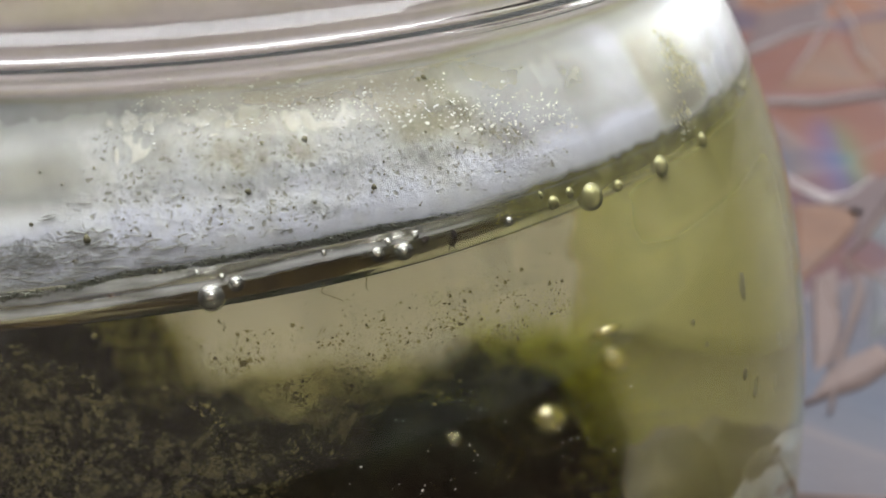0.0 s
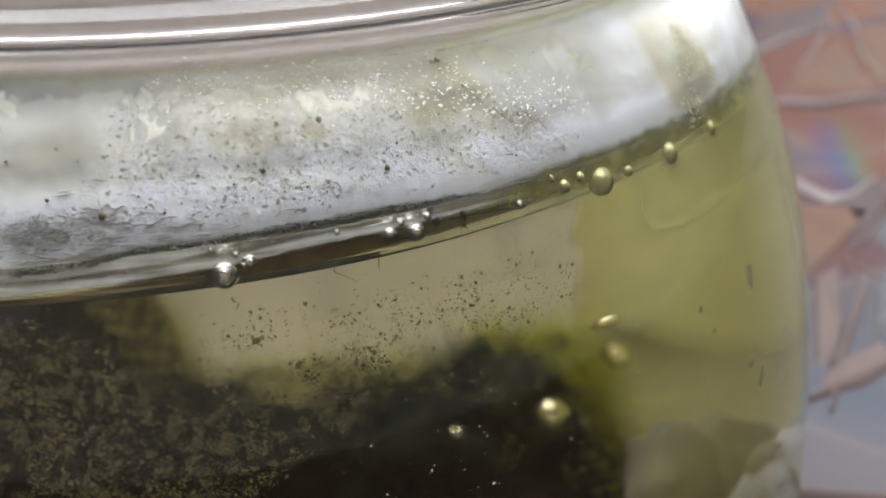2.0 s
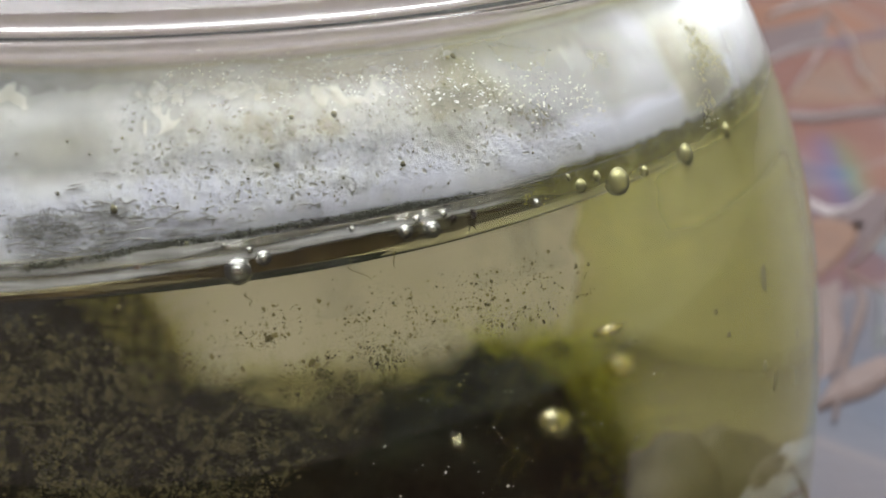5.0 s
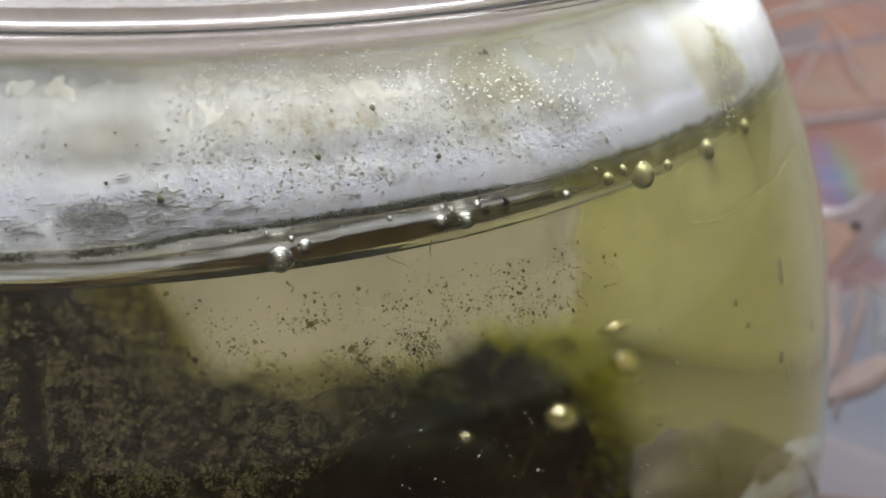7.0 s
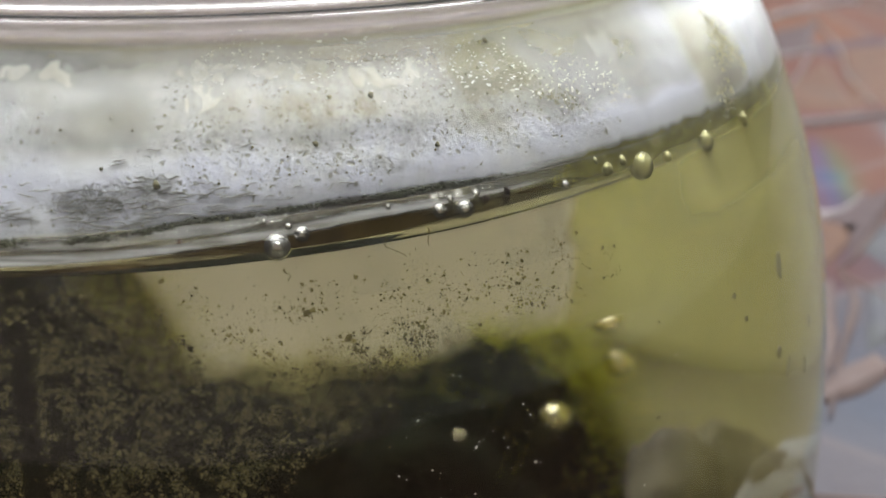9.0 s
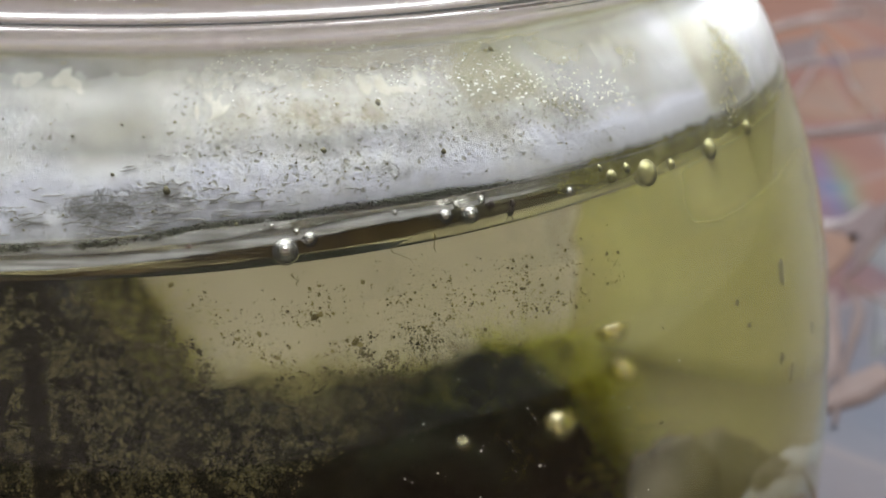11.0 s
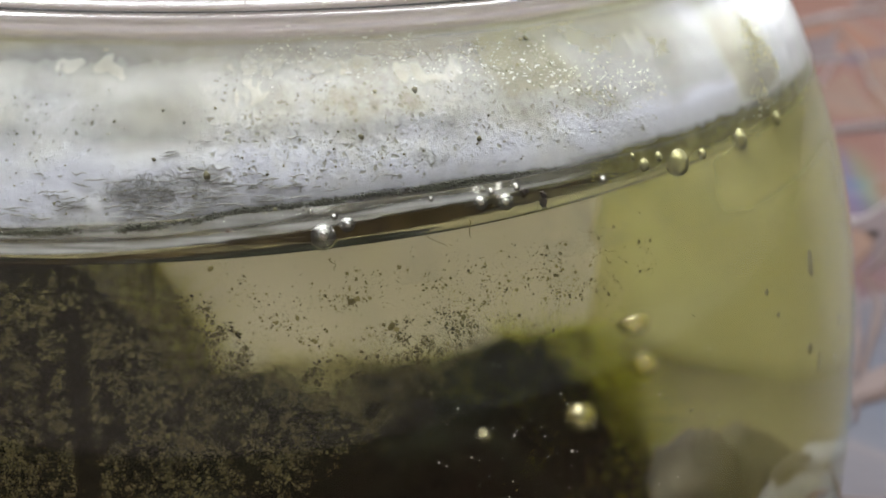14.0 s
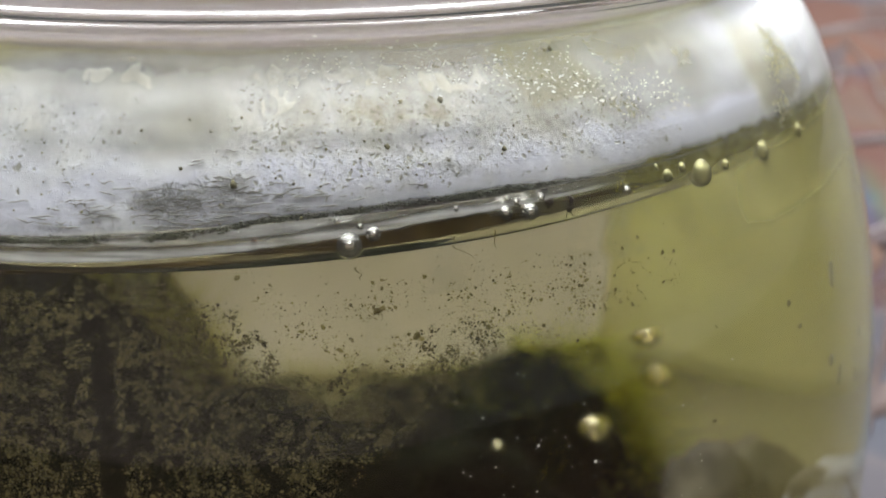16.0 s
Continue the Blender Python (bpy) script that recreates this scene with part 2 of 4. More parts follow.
    clear_ = nt.nodes.new("ShaderNodeBsdfTransparent")
    nt.links.new(mixed(nt, cover, clear_.outputs[0], film), out.inputs[0])
    return m


def biofilm_material(name="biofilm", stops=((0.3, (0.30, 0.28, 0.085)), (0.5, (0.39, 0.36, 0.125)), (0.7, (0.47, 0.43, 0.175))), scale=60, through_light=0.6):
    """Thin green-brown growth on the inside of the glass, seen against the light."""
    m, nt, out = material(name)
    a = nt.nodes.new("ShaderNodeAttribute")
    a.attribute_name = "cover"
    n = noise_tex(nt, scale, 5, 0.55)
    col = ramp(nt, n, stops)
    # painted shade: dark olive mixed in where the window would overlight the film
    mask = nt.nodes.new("ShaderNodeAttribute")
    mask.attribute_name = "mask"
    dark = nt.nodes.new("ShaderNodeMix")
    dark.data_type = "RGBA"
    nt.links.new(mask.outputs["Fac"], dark.inputs["Factor"])
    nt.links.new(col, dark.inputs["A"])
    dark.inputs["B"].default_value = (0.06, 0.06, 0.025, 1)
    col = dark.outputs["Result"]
    d = nt.nodes.new("ShaderNodeBsdfDiffuse")
    t = nt.nodes.new("ShaderNodeBsdfTranslucent")
    for s in (d, t):
        nt.links.new(col, s.inputs[0])
    film = mixed(nt, through_light, d.outputs[0], t.outputs[0])
    clear_ = nt.nodes.new("ShaderNodeBsdfTransparent")
    cover = calc(nt, "ADD", a.outputs["Fac"], calc(nt, "MULTIPLY", calc(nt, "SUBTRACT", noise_tex(nt, 140, 4), 0.5), 0.5), True)
    nt.links.new(mixed(nt, cover, clear_.outputs[0], film), out.inputs[0])
    return m


def foil_material():
    """Cracked-ice iridescent foil: each facet has its own hue, with pale lines between."""
    m, nt, out = material("iridescent_foil")
    v = cells(nt, 19)
    e = cells(nt, 19, "DISTANCE_TO_EDGE")
    r = nt.nodes.new("ShaderNodeSeparateColor")
    nt.links.new(v.outputs["Color"], r.inputs[0])
    soft = noise_tex(nt, 30, 3)
    hue = calc(nt, "ADD", calc(nt, "MULTIPLY", r.outputs[0], 0.7), calc(nt, "MULTIPLY", soft, 0.3))
    col = ramp(nt, hue, [(0.15, (0.05, 0.045, 0.08)), (0.3, (0.14, 0.055, 0.04)), (0.5, (0.19, 0.08, 0.04)), (0.62, (0.11, 0.06, 0.05)), (0.75, (0.10, 0.085, 0.095)), (0.9, (0.045, 0.06, 0.10))])
    c = nt.nodes.new("ShaderNodeTexCoord")
    xyz = nt.nodes.new("ShaderNodeSeparateXYZ")
    nt.links.new(c.outputs["Object"], xyz.inputs[0])
    cool = nt.nodes.new("ShaderNodeMix")
    cool.data_type = "RGBA"
    # hue shift with viewing angle painted by position: rusty facets to silvery lavender ones
    nt.links.new(ramp(nt, calc(nt, "ADD", calc(nt, "MULTIPLY", xyz.outputs[1], 8.0), calc(nt, "MULTIPLY", soft, 0.3)), [(0.48, (1, 1, 1)), (0.85, (0, 0, 0))]), cool.inputs["Factor"])
    nt.links.new(col, cool.inputs["A"])
    nt.links.new(ramp(nt, hue, [(0.1, (0.07, 0.075, 0.10)), (0.4, (0.13, 0.125, 0.145)), (0.6, (0.16, 0.125, 0.125)), (0.85, (0.10, 0.11, 0.14))]), cool.inputs["B"])
    col = cool.outputs["Result"]
    line = ramp(nt, e.outputs["Distance"], [(0.0, (1, 1, 1)), (0.03, (0, 0, 0))])
    mix = nt.nodes.new("ShaderNodeMix")
    mix.data_type = "RGBA"
    nt.links.new(calc(nt, "MULTIPLY", line, 0.5), mix.inputs["Factor"])
    nt.links.new(col, mix.inputs["A"])
    mix.inputs["B"].default_value = (0.20, 0.165, 0.165, 1)
    p = node(nt, "ShaderNodeBsdfPrincipled", Roughness=0.6, Metallic=0.0)
    p.inputs["Specular IOR Level"].default_value = 0.2
    # one facet carries a painted rainbow, the foil's diffraction glint
    dx = calc(nt, "DIVIDE", calc(nt, "SUBTRACT", xyz.outputs[0], 0.0795), 0.0105)
    dy = calc(nt, "DIVIDE", calc(nt, "SUBTRACT", xyz.outputs[1], 0.147), 0.03)
    near = ramp(nt, calc(nt, "SQRT", calc(nt, "ADD", calc(nt, "MULTIPLY", dx, dx), calc(nt, "MULTIPLY", dy, dy))), [(0.45, (0.5, 0.5, 0.5)), (1.0, (0, 0, 0))])
    rainbow = nt.nodes.new("ShaderNodeMix")
    rainbow.data_type = "RGBA"
    nt.links.new(near, rainbow.inputs["Factor"])
    nt.links.new(mix.outputs["Result"], rainbow.inputs["A"])
    nt.links.new(ramp(nt, calc(nt, "ADD", calc(nt, "MULTIPLY", dx, 0.5), 0.5), [(0.1, (0.20, 0.11, 0.06)), (0.36, (0.13, 0.08, 0.16)), (0.5, (0.06, 0.08, 0.22)), (0.66, (0.08, 0.16, 0.08)), (0.92, (0.19, 0.11, 0.07))]), rainbow.inputs["B"])
    hsv = node(nt, "ShaderNodeHueSaturation", Saturation=0.95, Value=0.74)
    nt.links.new(rainbow.outputs["Result"], hsv.inputs["Color"])
    nt.links.new(hsv.outputs[0], p.inputs["Base Color"])
    bump(nt, noise_tex(nt, 70, 4), p, 0.0015, 0.5)
    nt.links.new(p.outputs[0], out.inputs[0])
    return m


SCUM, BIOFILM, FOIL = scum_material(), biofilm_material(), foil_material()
SILT = biofilm_material("beige_silt", ((0.3, (0.64, 0.56, 0.40)), (0.5, (0.74, 0.655, 0.48)), (0.7, (0.81, 0.72, 0.56))), 70, 0.8)
BAND = biofilm_material("green_slime", ((0.3, (0.075, 0.07, 0.013)), (0.5, (0.14, 0.13, 0.03)), (0.7, (0.28, 0.26, 0.10))), 600, 0.4)
# dark and pale bands that the meniscus refracts and mirrors, painted as film
MENISCUS_DARK = biofilm_material("meniscus_brown", ((0.3, (0.02, 0.014, 0.006)), (0.5, (0.05, 0.036, 0.015)), (0.7, (0.10, 0.072, 0.03))), 300)
MENISCUS_PALE = biofilm_material("meniscus_grey", ((0.3, (0.36, 0.36, 0.37)), (0.5, (0.50, 0.50, 0.52)), (0.7, (0.62, 0.62, 0.64))), 400, 0.35)
CREASE = plain("foil_crease", [(0.3, (0.23, 0.195, 0.195)), (0.7, (0.31, 0.275, 0.275))], 80, 0.45, 0, 0, 0.1)
FACET_ORANGE = plain("orange_foil", [(0.3, (0.106, 0.060, 0.043)), (0.5, (0.132, 0.075, 0.051)), (0.7, (0.106, 0.070, 0.056))], 60, 0.6, 0.3, shine=0.2)
FACET_PEACH = plain("peach_foil", [(0.3, (0.115, 0.089, 0.085)), (0.7, (0.140, 0.098, 0.085))], 60, 0.6, 0.3, shine=0.2)
FACET_GREY = plain("grey_foil", [(0.3, (0.081, 0.081, 0.098)), (0.7, (0.102, 0.104, 0.100))], 60, 0.6, 0.3, shine=0.2)
FACET_DARK = plain("mauve_foil", [(0.3, (0.072, 0.053, 0.056)), (0.7, (0.098, 0.068, 0.066))], 60, 0.6, 0.3, shine=0.2)


# ---- helpers of this scene ----
def mesh_of(name, bm, mat, smooth=True):
    me = bpy.data.meshes.new(name)
    bm.to_mesh(me)
    bm.free()
    me.materials.append(mat)
    if smooth:
        me.polygons.foreach_set("use_smooth", [True] * len(me.polygons))
    return me


def part(name, bm, mat, parent=None, label="", smooth=True):
    ob = new(name, mesh_of(name, bm, mat, smooth))
    if parent:
        ob.parent = parent
    if label:
        ob["label"] = label
    return ob


def from_arrays(name, verts, faces, mat, smooth=True):
    me = bpy.data.meshes.new(name)
    me.from_pydata(verts, [], faces)
    me.materials.append(mat)
    if smooth:
        me.polygons.foreach_set("use_smooth", [True] * len(me.polygons))
    return new(name, me)


def mm(x, y, z):
    """A place in millimetres from the jar's axis and the waterline."""
    return Vector((x * 1e-3, y * 1e-3, z * 1e-3 + WATER))


OUTER_Z = [-61, -60.4, -58.5, -55, -48, -42, -36, -31, -26, -20, -14.5, -9, -5.5, -1.5, 1.6, 3.5, 5, 6.5, 8, 9.3, 10.4, 10.8, 11.2, 11.7, 13.2, 14.0, 14.8, 15.8, 17.5, 22]
OUTER_R = [49, 52, 54.6, 56.4, 57.6, 57.9, 58.0, 57.8, 57.4, 56.7, 55.7, 54.3, 53.0, 51.3, 49.9, 49.0, 48.1, 46.9, 45.5, 44.6, 44.4, 45.2, 45.2, 44.4, 44.2, 44.2, 44.2, 44.2, 44.2, 44.2]
WALL = 1.2
ZS = np.linspace(-61, 22, 831)
RS = np.interp(ZS, OUTER_Z, OUTER_R)
SLOW = RS
for _ in range(3):
    RS = np.convolve(np.pad(RS, 3, mode="edge"), np.ones(7) / 7, "valid")
    SLOW = np.convolve(np.pad(SLOW, 20, mode="edge"), np.ones(41) / 41, "valid")
# the body bulges in one even sweep, the shoulder and neck turn more sharply
BLEND = np.clip((ZS + 7.0) / 5.0, 0, 1) + np.clip((-50.0 - ZS) / 4.0, 0, 1)
RS = RS * BLEND + SLOW * (1 - BLEND)


def outer(z):
    return float(np.interp(z, ZS, RS))


def moulding(z):
    """Raised rings pressed into the outside of the neck, in millimetres: a sloping step and a fine seam."""
    step = float(np.interp(z, (9.8, 10.8, 11.8, 12.3, 12.55, 12.9, 13.25, 13.45, 13.7), (0, 0.22, 0.68, 0.92, 0.93, 0.56, 0.13, 0.03, 0)))
    return step + 0.04 * math.exp(-((z - 11.15) / 0.12) ** 2)


def inner(z):
    return outer(z) - WALL * math.sqrt(1 + ((outer(z + 0.4) - outer(z - 0.4)) / 0.8) ** 2)


def on_wall(az, z, inset=0.0):
    """A point on the inside of the glass, at that azimuth (degrees) and height (mm), inset towards the axis."""
    r = inner(z) - inset
    return mm(r * math.cos(radians(az)), r * math.sin(radians(az)), z)


SEEN = -0.5  # the glass makes what lies behind it look half a millimetre higher


def seen(az, z, inset=0.0):
    return on_wall(az, z + SEEN, inset)


def revolve(profile, seg=224):
    """A closed or open surface of revolution through (r, z) in mm."""
    bm = bmesh.new()
    rings = []
    for r, z in profile:
        if r < 1e-6:
            rings.append([bm.verts.new(mm(0, 0, z))])
        else:
            rings.append([bm.verts.new(mm(r * math.cos(math.tau * k / seg), r * math.sin(math.tau * k / seg), z)) for k in range(seg)])
    for a, b in zip(rings, rings[1:]):
        for k in range(seg):
            l = (k + 1) % seg
            quad = [a[k % len(a)], a[l % len(a)], b[l % len(b)], b[k % len(b)]]
            quad = [v for i, v in enumerate(quad) if v not in quad[:i]]
            if len(quad) > 2:
                bm.faces.new(quad)
    bmesh.ops.recalc_face_normals(bm, faces=bm.faces)
    return bm


def blob_data(seed, sub=2, rough=0.25, scale=1.6, squash=(1, 1, 1)):
    """Verts and faces of an uneven lump of radius 1."""
    bm = bmesh.new()
    bmesh.ops.create_icosphere(bm, subdivisions=sub, radius=1)
    off = Vector((seed * 3.7, seed * 1.3, seed * 2.1))
    v = []
    for p in bm.verts:
        k = 1 + rough * noise.noise(p.co * scale + off) + rough * 0.5 * noise.noise(p.co * scale * 2.7 + off)
        v.append(tuple(p.co[i] * k * squash[i] for i in range(3)))
    f = [[q.index for q in face.verts] for face in bm.faces]
    bm.free()
    return np.array(v), f


def scatter(name, items, shapes, mat, smooth=True):
    """One mesh out of many small pieces: items are (place, 3x3 axes scaled, shape number)."""
    verts, faces, at = [], [], 0
    for place, axes, k in items:
        v, f = shapes[k]
        verts.append(v @ np.array(axes).T + np.array(place))
        faces.extend([[i + at for i in g] for g in f])
        at += len(v)
    return from_arrays(name, np.concatenate(verts).tolist(), faces, mat, smooth)


def wall_axes(az, z, su, sv, sn, spin):
    """Axes of a piece lying on the glass: su, sv along it, sn through it."""
    n = Vector((math.cos(radians(az)), math.sin(radians(az)), -(outer(z + 0.5) - outer(z - 0.5)))).normalized()
    u = Vector((-math.sin(radians(az)), math.cos(radians(az)), 0))
    v = n.cross(u)
    c, s = math.cos(spin), math.sin(spin)
    a, b = u * c + v * s, v * c - u * s
    return Matrix((a * su, b * sv, n * sn)).transposed()


# ---- setting ----
def box(bm, x0, x1, y0, y1, z0, z1):
    v = [bm.verts.new((x, y, z)) for x in (x0, x1) for y in (y0, y1) for z in (z0, z1)]
    for q in ((0, 1, 3, 2), (4, 6, 7, 5), (0, 4, 5, 1), (2, 3, 7, 6), (0, 2, 6, 4), (1, 5, 7, 3)):
        bm.faces.new([v[i] for i in q])


def slab(name, *boxes, mat=PLASTER, label="", category=""):
    bm = bmesh.new()
    for b in boxes:
        box(bm, *b)
    return tagged(part(name, bm, mat, smooth=False), label, category, kind="structure")


# the room is unseen, added to shape what the glass mirrors
slab("floor", (-2.2, 2.6, -2.7, 2.1, -0.85, -0.75), mat=WOOD, label="plain brown wooden room floor", category="floor")
slab("ceiling", (-2.2, -1.35, -2.7, 2.1, 1.75, 1.85), (0.75, 2.6, -2.7, 2.1, 1.75, 1.85), (-1.35, 0.75, -2.7, -0.35, 1.75, 1.85), (-1.35, 0.75, 0.9, 2.1, 1.75, 1.85), mat=DARK_WALL, label="unseen brown ceiling added around the skylight opening", category="ceiling")
slab("wall_south", (-2.2, 2.6, -2.7, -2.6, -0.75, 1.75), mat=PINK_WALL, label="unseen pale pinkish wall added to tint reflections", category="wall")
slab("wall_west", (-2.2, -2.1, -2.6, 2.0, -0.75, 1.75), mat=PINK_WALL, label="unseen pale pinkish wall added to tint reflections", category="wall")
slab("wall_east", (2.5, 2.6, -2.6, 2.0, -0.75, 1.75), label="plain off-white plaster wall", category="wall")
slab("wall_north", (-2.2, 0.45, 2.0, 2.1, -0.75, 1.75), (2.05, 2.6, 2.0, 2.1, -0.75, 1.75), (0.45, 2.05, 2.0, 2.1, -0.75, 0.79), (0.45, 2.05, 2.0, 2.1, 1.65, 1.75), label="plain plaster wall with a window opening", category="wall")
slab("window_1", (0.45, 0.49, 2.02, 2.07, 0.79, 1.65), (2.01, 2.05, 2.02, 2.07, 0.79, 1.65), (0.49, 2.01, 2.02, 2.07, 0.79, 0.83), (0.49, 2.01, 2.02, 2.07, 1.61, 1.65), label="white painted window frame in the wall", category="window")


def table():
    t = tagged(new("table"), "dark brown wooden table under the foil", "table")
    bm = bmesh.new()
    box(bm, -0.6, 0.9, -0.75, 0.9, -0.034, -0.004)
    part("tabletop", bm, WOOD, t, smooth=False)
    for x in (-0.52, 0.82):
        for y in (-0.67, 0.82):
            bm = bmesh.new()
            box(bm, x - 0.03, x + 0.03, y - 0.03, y + 0.03, -0.75, -0.034)
            part("leg", bm, WOOD, t, smooth=False)


table()


def foil():
    """Wrinkled sheet on the table; it is flat where the jar stands."""
    n = 170
    verts, faces = [], []
    for i in range(n + 1):
        for j in range(n + 1):
            y = -0.0505 + 0.73 * j / n
            x = -0.45 + (0.54 + 0.2 * max(0.0, y - 0.05)) * i / n
            flat = min(1, max(0, (math.hypot(x, y) - 0.05) / 0.02))
            w = noise.noise((x * 22, y * 22, 0.3)) * 0.6 + abs(noise.noise((x * 40, y * 40, 4.1))) * 0.8
            verts.append((x, y, -0.001 + flat * 0.0009 * w))
    for i in range(n):
        for j in range(n):
            a = i * (n + 1) + j
            faces.append((a, a + n + 1, a + n + 2, a + 1))
    ob = tagged(from_arrays("foil_sheet", verts, faces, FOIL), "crinkled iridescent wrapping foil covering the table", "foil")
    # pale raised creases: half width, height, course in millimetres over the table
    lines = [(0.35, 0.9, (58, 212), (63, 220), (80, 246), (90, 256)), (0.3, 0.7, (88, 252), (81, 224), (75, 202)), (0.4, 1.0, (58, 178), (71, 181), (80, 181), (90, 187), (97, 191), (116, 197)),
             (0.5, 1.2, (74, 286), (81, 299), (97, 318), (112, 329)), (0.45, 0.5, (66, 136), (69.5, 130), (75.7, 121), (80, 123), (86, 134)), (0.35, 0.1, (75.5, 94), (77.4, 83.5), (72, 62.5), (68.1, 43.7)),
             (0.35, 0.1, (92, 134), (80.2, 103), (75.5, 94)), (0.3, 0.1, (75.5, 94), (81.9, 84.3), (90, 74)), (0.3, 0.1, (64, 45), (73, 52), (77.3, 57.5), (88, 71)), (0.45, 0.2, (56, 23.6), (72.6, 24.4), (92, 25)),
             (0.2, 0.4, (98, 200), (95, 228), (97, 262), (93, 300)), (0.25, 0.1, (71, 86), (72.6, 71), (69.4, 56.4))]
    for half_width, rise, *line in lines:
        bm = bmesh.new()
        pts = [Vector((x * 1e-3, y * 1e-3, 0.0001)) for x, y in line]
        path = []
        for a, b in zip(pts, pts[1:]):
            path += [a.lerp(b, k / 8) for k in range(8)]
        path.append(pts[-1])
        for _ in range(3):
            path = [path[0]] + [(path[i - 1] + path[i] * 2 + path[i + 1]) / 4 for i in range(1, len(path) - 1)] + [path[-1]]
        rings = []
        for i, p in enumerate(path):
            d = (path[min(i + 1, len(path) - 1)] - path[max(i - 1, 0)]).normalized()
            side = Vector((-d.y, d.x, 0))
            k = (0.8 + 0.5 * noise.noise(p * 60)) * math.sin(math.pi * (0.12 + 0.76 * i / (len(path) - 1))) * 1e-3
            rings.append([bm.verts.new(p + side * s * half_width * k + Vector((0, 0, h * rise * k))) for s, h in ((-1.4, 0.2), (-0.7, 0.7), (0, 1), (0.7, 0.7), (1.4, 0.2))])
            for v, s in ((rings[-1][0], -2.6), (rings[-1][4], 2.6)):
                v.co = p + side * s * half_width * k - Vector((0, 0, 0.0009))
        for a, b in zip(rings, rings[1:]):
            for k in range(4):
                bm.faces.new((a[k], b[k], b[k + 1], a[k + 1]))
        part("crease", bm, CREASE if rise > 0.3 else FACET_PEACH, ob, "pale raised crease")
    # larger facets with a tint of their own
    facets = [(FACET_ORANGE, (69.5, 117), (83.5, 119), (76, 101), (71, 91), (66.5, 82)), (FACET_ORANGE, (94, 205), (114, 210), (122, 272), (97, 256)), (FACET_ORANGE, (73, 196), (92, 199), (90, 240), (82, 224)),
              (FACET_PEACH, (70, 86), (74.3, 91), (71.3, 62), (67.5, 57)), (FACET_PEACH, (66, 47), (73, 53), (79, 60), (77, 64), (70, 57)), (FACET_GREY, (77, 67), (88, 79), (89, 92), (79.5, 87)),
              (FACET_GREY, (82, 106), (93, 130), (100, 118), (88, 92)), (FACET_DARK, (64, 222), (80, 249), (88, 257), (92, 290), (72, 268)), (FACET_DARK, (76.5, 119), (84, 131), (93, 140), (90, 130), (80, 105))]
    for mat, *corners in facets:
        bm = bmesh.new()
        centre = sum((Vector((x, y)) for x, y in corners), Vector((0, 0))) / len(corners)
        rim = [bm.verts.new((*((Vector((x, y)).lerp(centre, -0.15)) * 1e-3), -0.0009)) for x, y in corners]
        top = [bm.verts.new((*((Vector((x, y)).lerp(centre, 0.15)) * 1e-3), -0.0001)) for x, y in corners]
        bm.faces.new(top)
        for k in range(len(rim)):
            l = (k + 1) % len(rim)
            bm.faces.new((rim[k], rim[l], top[l], top[k]))
        bmesh.ops.recalc_face_normals(bm, faces=bm.faces)
        part("facet", bm, mat, ob, "flat tinted facet", smooth=False)


foil()


# ---- the jar and its water ----
def jar():
    t = tagged(new("glass_jar"), "clear round glass jar with a rounded shoulder, dirty inside", "jar")
    bands = (("base", -60.9, -56.5, GLASS), ("body", -56.5, 0.6, GLASS), ("shoulder", 0.6, 9.6, DULL_GLASS), ("neck", 9.6, 21.5, GLASS))
    for name, z0, z1, mat in bands:
        zs = np.linspace(z0, z1, max(30, int((z1 - z0) * (12 if name == "neck" else 4))))
        out = [(outer(z) + (moulding(z) if name == "neck" else 0), z) for z in zs]
        back = [(inner(z), z) for z in zs[::-1] if z > -54] + ([(inner(-54.0), -54.0)] if name == "body" else [])
        if name == "base":
            out = [(0, -60.6), (44, -60.6), (47, -61)] + out
            back = [(inner(-54.0), -54.0), (53.0, -57.4), (51, -58.9), (48, -59.6), (30, -59.7), (0, -59.7)]
        if name == "neck":
            back = [(44.1, 21.9), (43.6, 22.2), (43.1, 21.9)] + back
            bm = revolve(out + back)
        else:
            bm = revolve(out)
            more = revolve(back)
            me = bpy.data.meshes.new("inside")
            more.to_mesh(me)
            more.free()
            bm.from_mesh(me)
            bpy.data.meshes.remove(me)
        # the inside faces the axis, the outside away from it
        for f in bm.faces:
            c = f.calc_center_median()
            r, z = math.hypot(c.x, c.y) * 1000, (c.z - WATER) * 1000
            if abs(f.normal.z) > 0.93:
                inward = z > -60.2
                flip = f.normal.z < 0 if inward else f.normal.z > 0
            else:
                radial = f.normal.x * c.x + f.normal.y * c.y
                inside = r < outer(z) - WALL * 0.5
                flip = radial > 0 if inside else radial < 0
            if flip and name != "neck":
                f.normal_flip()
        ob = part(name, bm, mat, t)
        ob.visible_shadow = False
    return t


jar()
FLAT, RISE = -3.6, 4.5


def water_top(gap):
    """Height of the water's surface at that distance from the glass (mm)."""
    return FLAT + RISE * math.exp(-gap / 1.6) * (1 - 0.15 * math.exp(-gap / 0.2))


